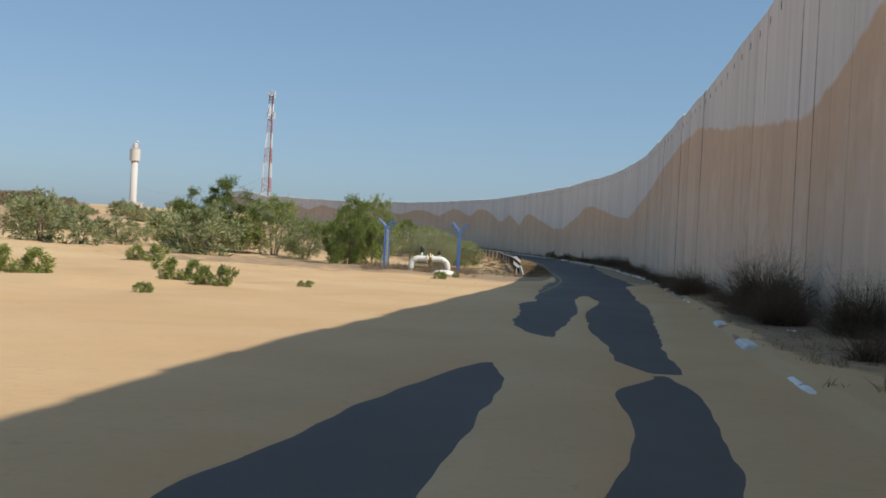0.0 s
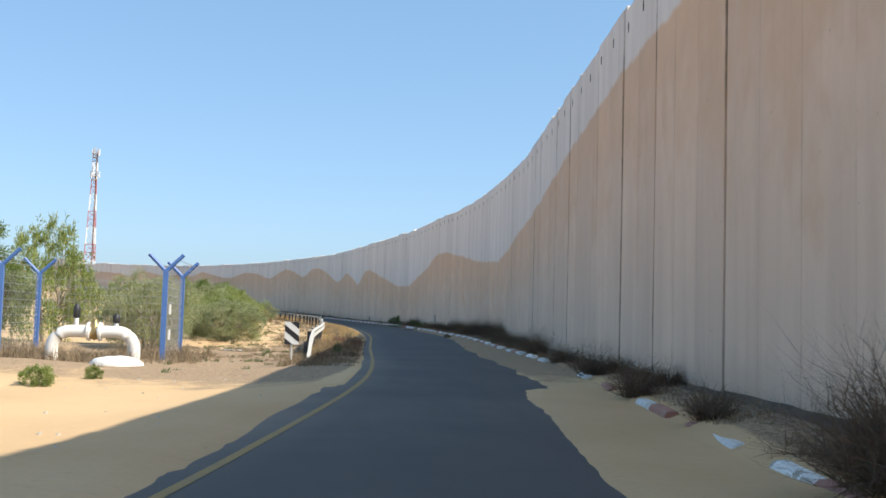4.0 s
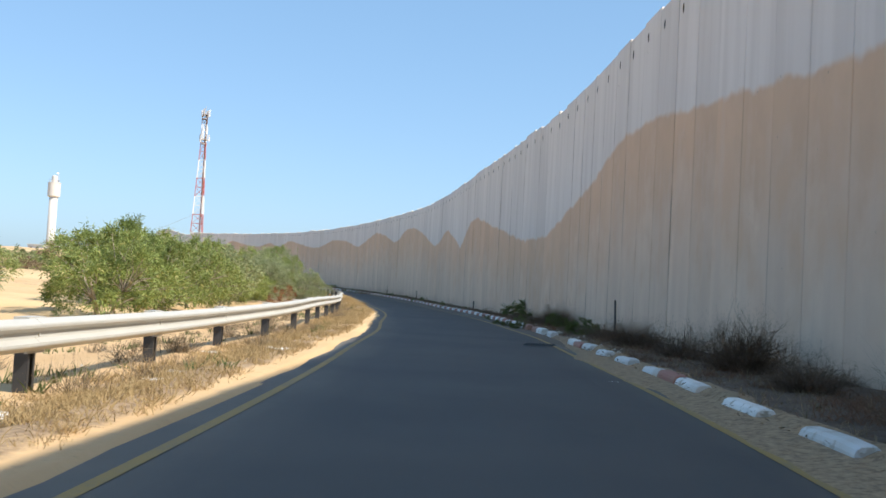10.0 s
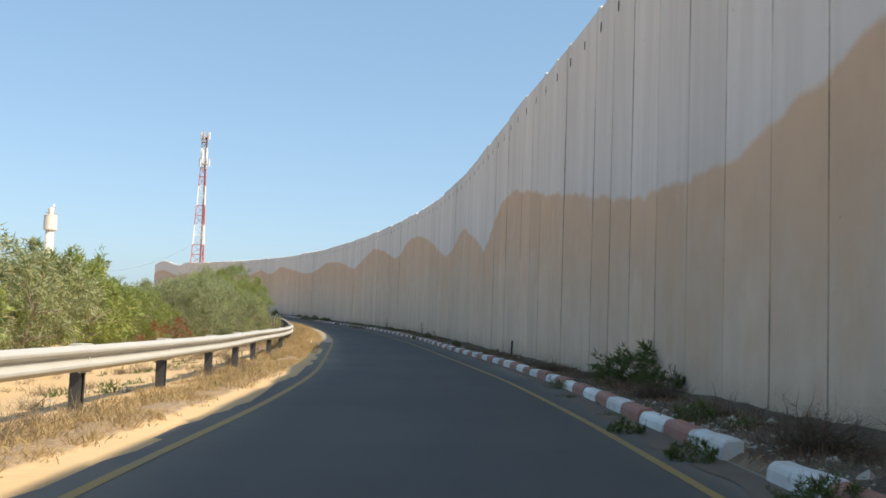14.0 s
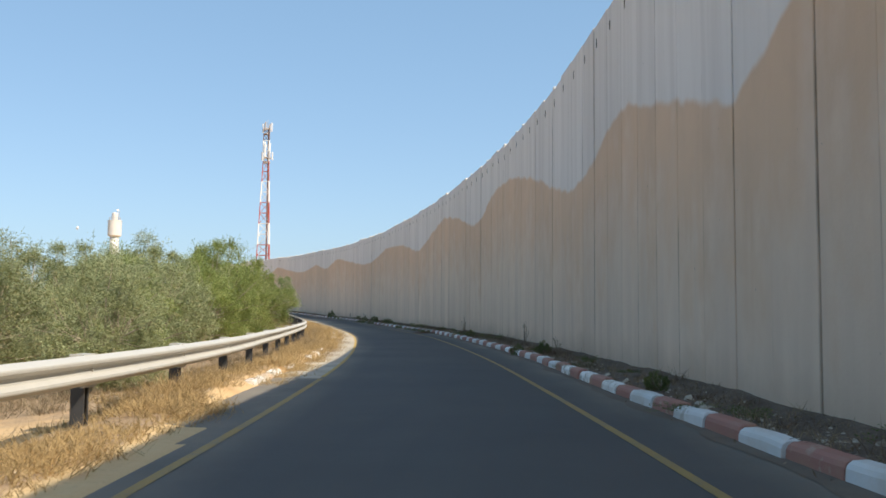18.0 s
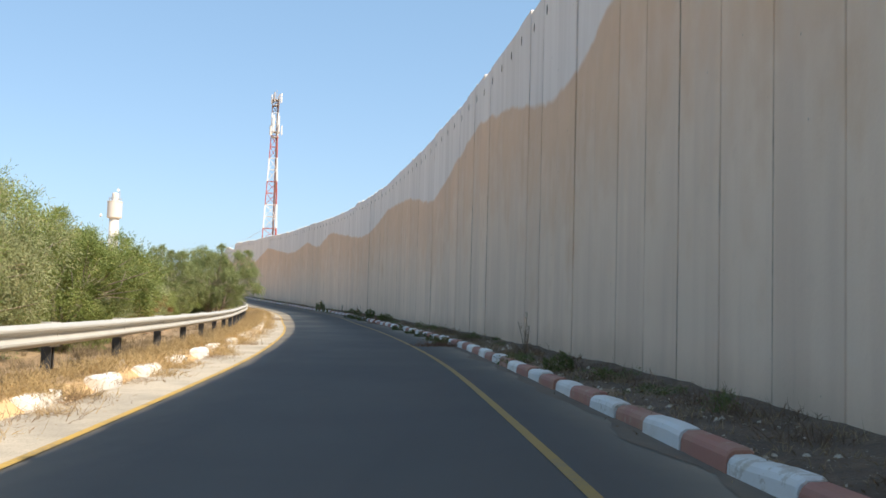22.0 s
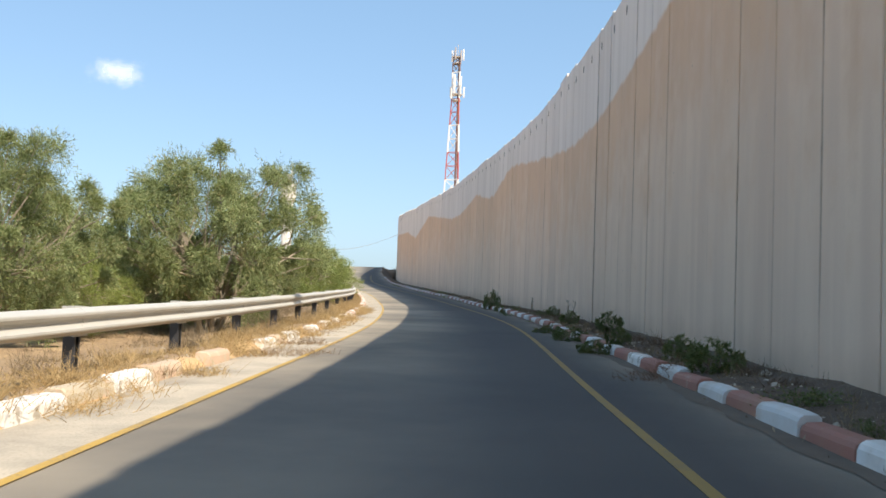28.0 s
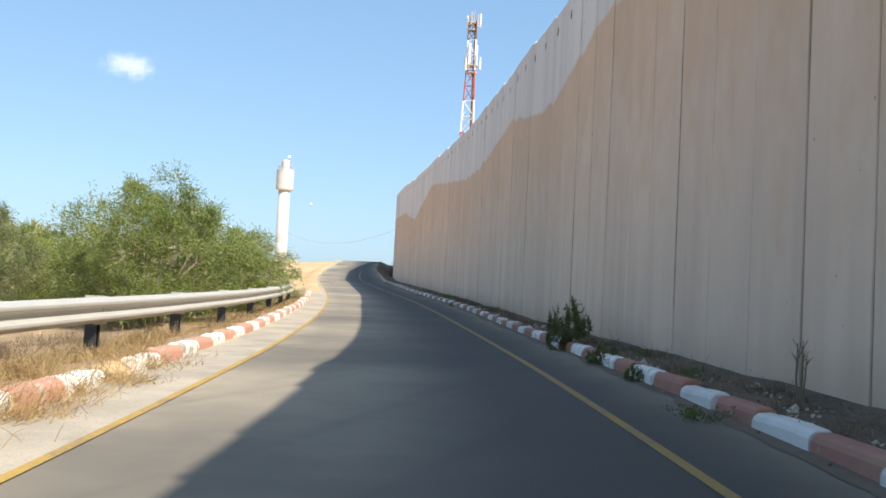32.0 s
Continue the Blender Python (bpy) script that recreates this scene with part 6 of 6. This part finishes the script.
LITTER = [scrap(s, 0.42) for s in (1, 2, 3)]
for n, (x, y, k) in enumerate(((6.0, 15.2, 0.6), (5.6, 16.0, 0.4), (2.0, 60.2, 1.6), (4.9, 57.3, 0.5), (6.3, 83.6, 0.5), (5.9, 80.2, 0.7), (6.1, 79.6, 0.45), (5.6, 88.5, 0.6), (11.4, 85.0, 0.3), (3.3, 141.2, 0.5), (6.6, 76.6, 0.45), (7.0, 73.2, 0.5), (6.5, 70.8, 1.1), (6.9, 86.9, 0.8), (6.75, 87.5, 0.4), (6.35, 82.6, 0.5))):
    ob = new("litter", LITTER[n % 3])
    tagged(ob, "crumpled white plastic sheet lying on the verge", "litter", "litter on the verge")
    ob.matrix_basis = Matrix.Translation((x, y, height(x, y) + 0.01)) @ Matrix.Rotation(n * 1.3, 4, "Z") @ Matrix.Diagonal((k, k, k, 1))
b = Build()
for k in range(9):
    a = k * 0.7
    b.add([(0.36 * (k / 8 - 0.5) * 1.6 + dx, dy + 0.03 * math.sin(a), dz) for dx, dy, dz in ((0, -0.09, 0.0), (0.09, -0.07, 0.03), (0.09, 0.08, 0.05), (0, 0.1, 0.0))], [(0, 1, 2, 3)])
tyre = new("tyre_scrap", b.mesh("tyre_scrap", RUBBER))
tagged(tyre, "strip of torn black tyre rubber on the asphalt", "tyre scrap").matrix_basis = pose(11.2, 93.0, float(ground_z(93.0)) + 0.02, 0, 0, 20)


def pebbles(seed, places, lo, hi):
    r = random.Random(seed)
    b = Build()
    for x, y in places:
        s = r.uniform(lo, hi) * (2.2 if r.random() < 0.06 else 1)
        z = height(x, y)
        a = r.uniform(0, 6)
        pts = [(x + s * math.cos(a + k * 1.257) * r.uniform(0.7, 1.2), y + s * math.sin(a + k * 1.257) * r.uniform(0.7, 1.2), z - s * 0.3) for k in range(5)]
        b.add(pts + [(x + s * 0.2, y, z + s * r.uniform(0.4, 0.8)), (x - s * 0.3, y + s * 0.2, z + s * r.uniform(0.3, 0.6))], [(0, 1, 5), (1, 2, 6, 5), (2, 3, 6), (3, 4, 6), (4, 0, 5, 6)])
    ob = new("rubble", b.mesh("rubble", STONE))
    return tagged(ob, "loose pale stones and rubble in the strip below the wall", "rubble", kind="stuff")


pebbles(3, [(float(right_kerb(y)) + 0.25 + rg.random() * max(0.2, float(wall_x(y) - right_kerb(y)) - 0.4), y) for y in (rg.uniform(90, 290) for _ in range(4200))], 0.015, 0.055)
pebbles(9, [(float(right_kerb(y)) + 0.25 + abs(rg.gauss(0, 0.45)), y) for y in [rg.gauss(107, 2.0) for _ in range(420)] + [rg.uniform(120, 270) for _ in range(900)]], 0.02, 0.06)
pebbles(4, [(float(left_line(y)) - rg.uniform(0.7, 6), y) for y in (rg.uniform(30, 240) for _ in range(700))], 0.015, 0.05)

# dead leaves drifted against the kerb and the foot of the wall
lr = np.random.RandomState(61)
ly = lr.uniform(60, 300, 15000)
lt = lr.beta(0.8, 0.8, 15000)
lx0, lx1 = right_kerb(ly) - 0.15, wall_x(ly) - 0.03
lxx = lx0 + (lx1 - lx0) * lt
lz = terrain(lxx, ly) + lr.uniform(0.02, 0.06, 15000)
lc = np.stack([lxx, ly, lz], 1)
ld = lr.normal(0, 1, (15000, 3)) * np.array([1, 1, 0.35])
ld /= np.linalg.norm(ld, axis=1, keepdims=True)
ls = np.cross(ld, lr.normal(0, 0.35, (15000, 3)) + np.array([0, 0, 1.0]))
ls /= np.linalg.norm(ls, axis=1, keepdims=True)
ll = lr.uniform(0.03, 0.075, (15000, 1))
tagged(new("leaf_litter", quads("leaf_litter", np.stack([lc, lc + ld * ll * 0.5 - ls * ll * 0.16, lc + ld * ll, lc + ld * ll * 0.5 + ls * ll * 0.16], 1), DEAD_LEAF)), "brown dead leaves lying in the strip below the wall", "leaf litter", kind="stuff")

# a small cloud, kilometres away
cloud_m = Mat("cloud_vapour", 1.0)
cp = cloud_m.coords("Object")
cx, cy, cz = cloud_m.split(cp)
far_r = cloud_m.math("SQRT", cloud_m.math("ADD", cloud_m.math("POWER", cloud_m.math("DIVIDE", cx, 78.0), 2.0), cloud_m.math("POWER", cloud_m.math("DIVIDE", cz, 42.0), 2.0)))
puff = cloud_m.math("ADD", far_r, cloud_m.math("MULTIPLY", cloud_m.math("SUBTRACT", cloud_m.noise(cp, 0.022, 5.0, 0.6), 0.5), 1.6))
cloud_m.put(cloud_m.ramp(puff, 0.1, 1.0, 0.36, 0.0), cloud_m.b.inputs["Alpha"])
cloud_m.colour((0.9, 0.9, 0.9))
cloud = new("cloud", mesh_of("cloud", [(-130, 0, -80), (130, 0, -80), (130, 0, 80), (-130, 0, 80)], [(0, 1, 2, 3)], cloud_m.m))
tagged(cloud, "small white fair-weather cloud in the clear blue sky", "cloud", kind="structure")
cloud.matrix_basis = Matrix.Translation((-1565, 2275, 550)) @ Matrix.Rotation(radians(32), 4, "Z")
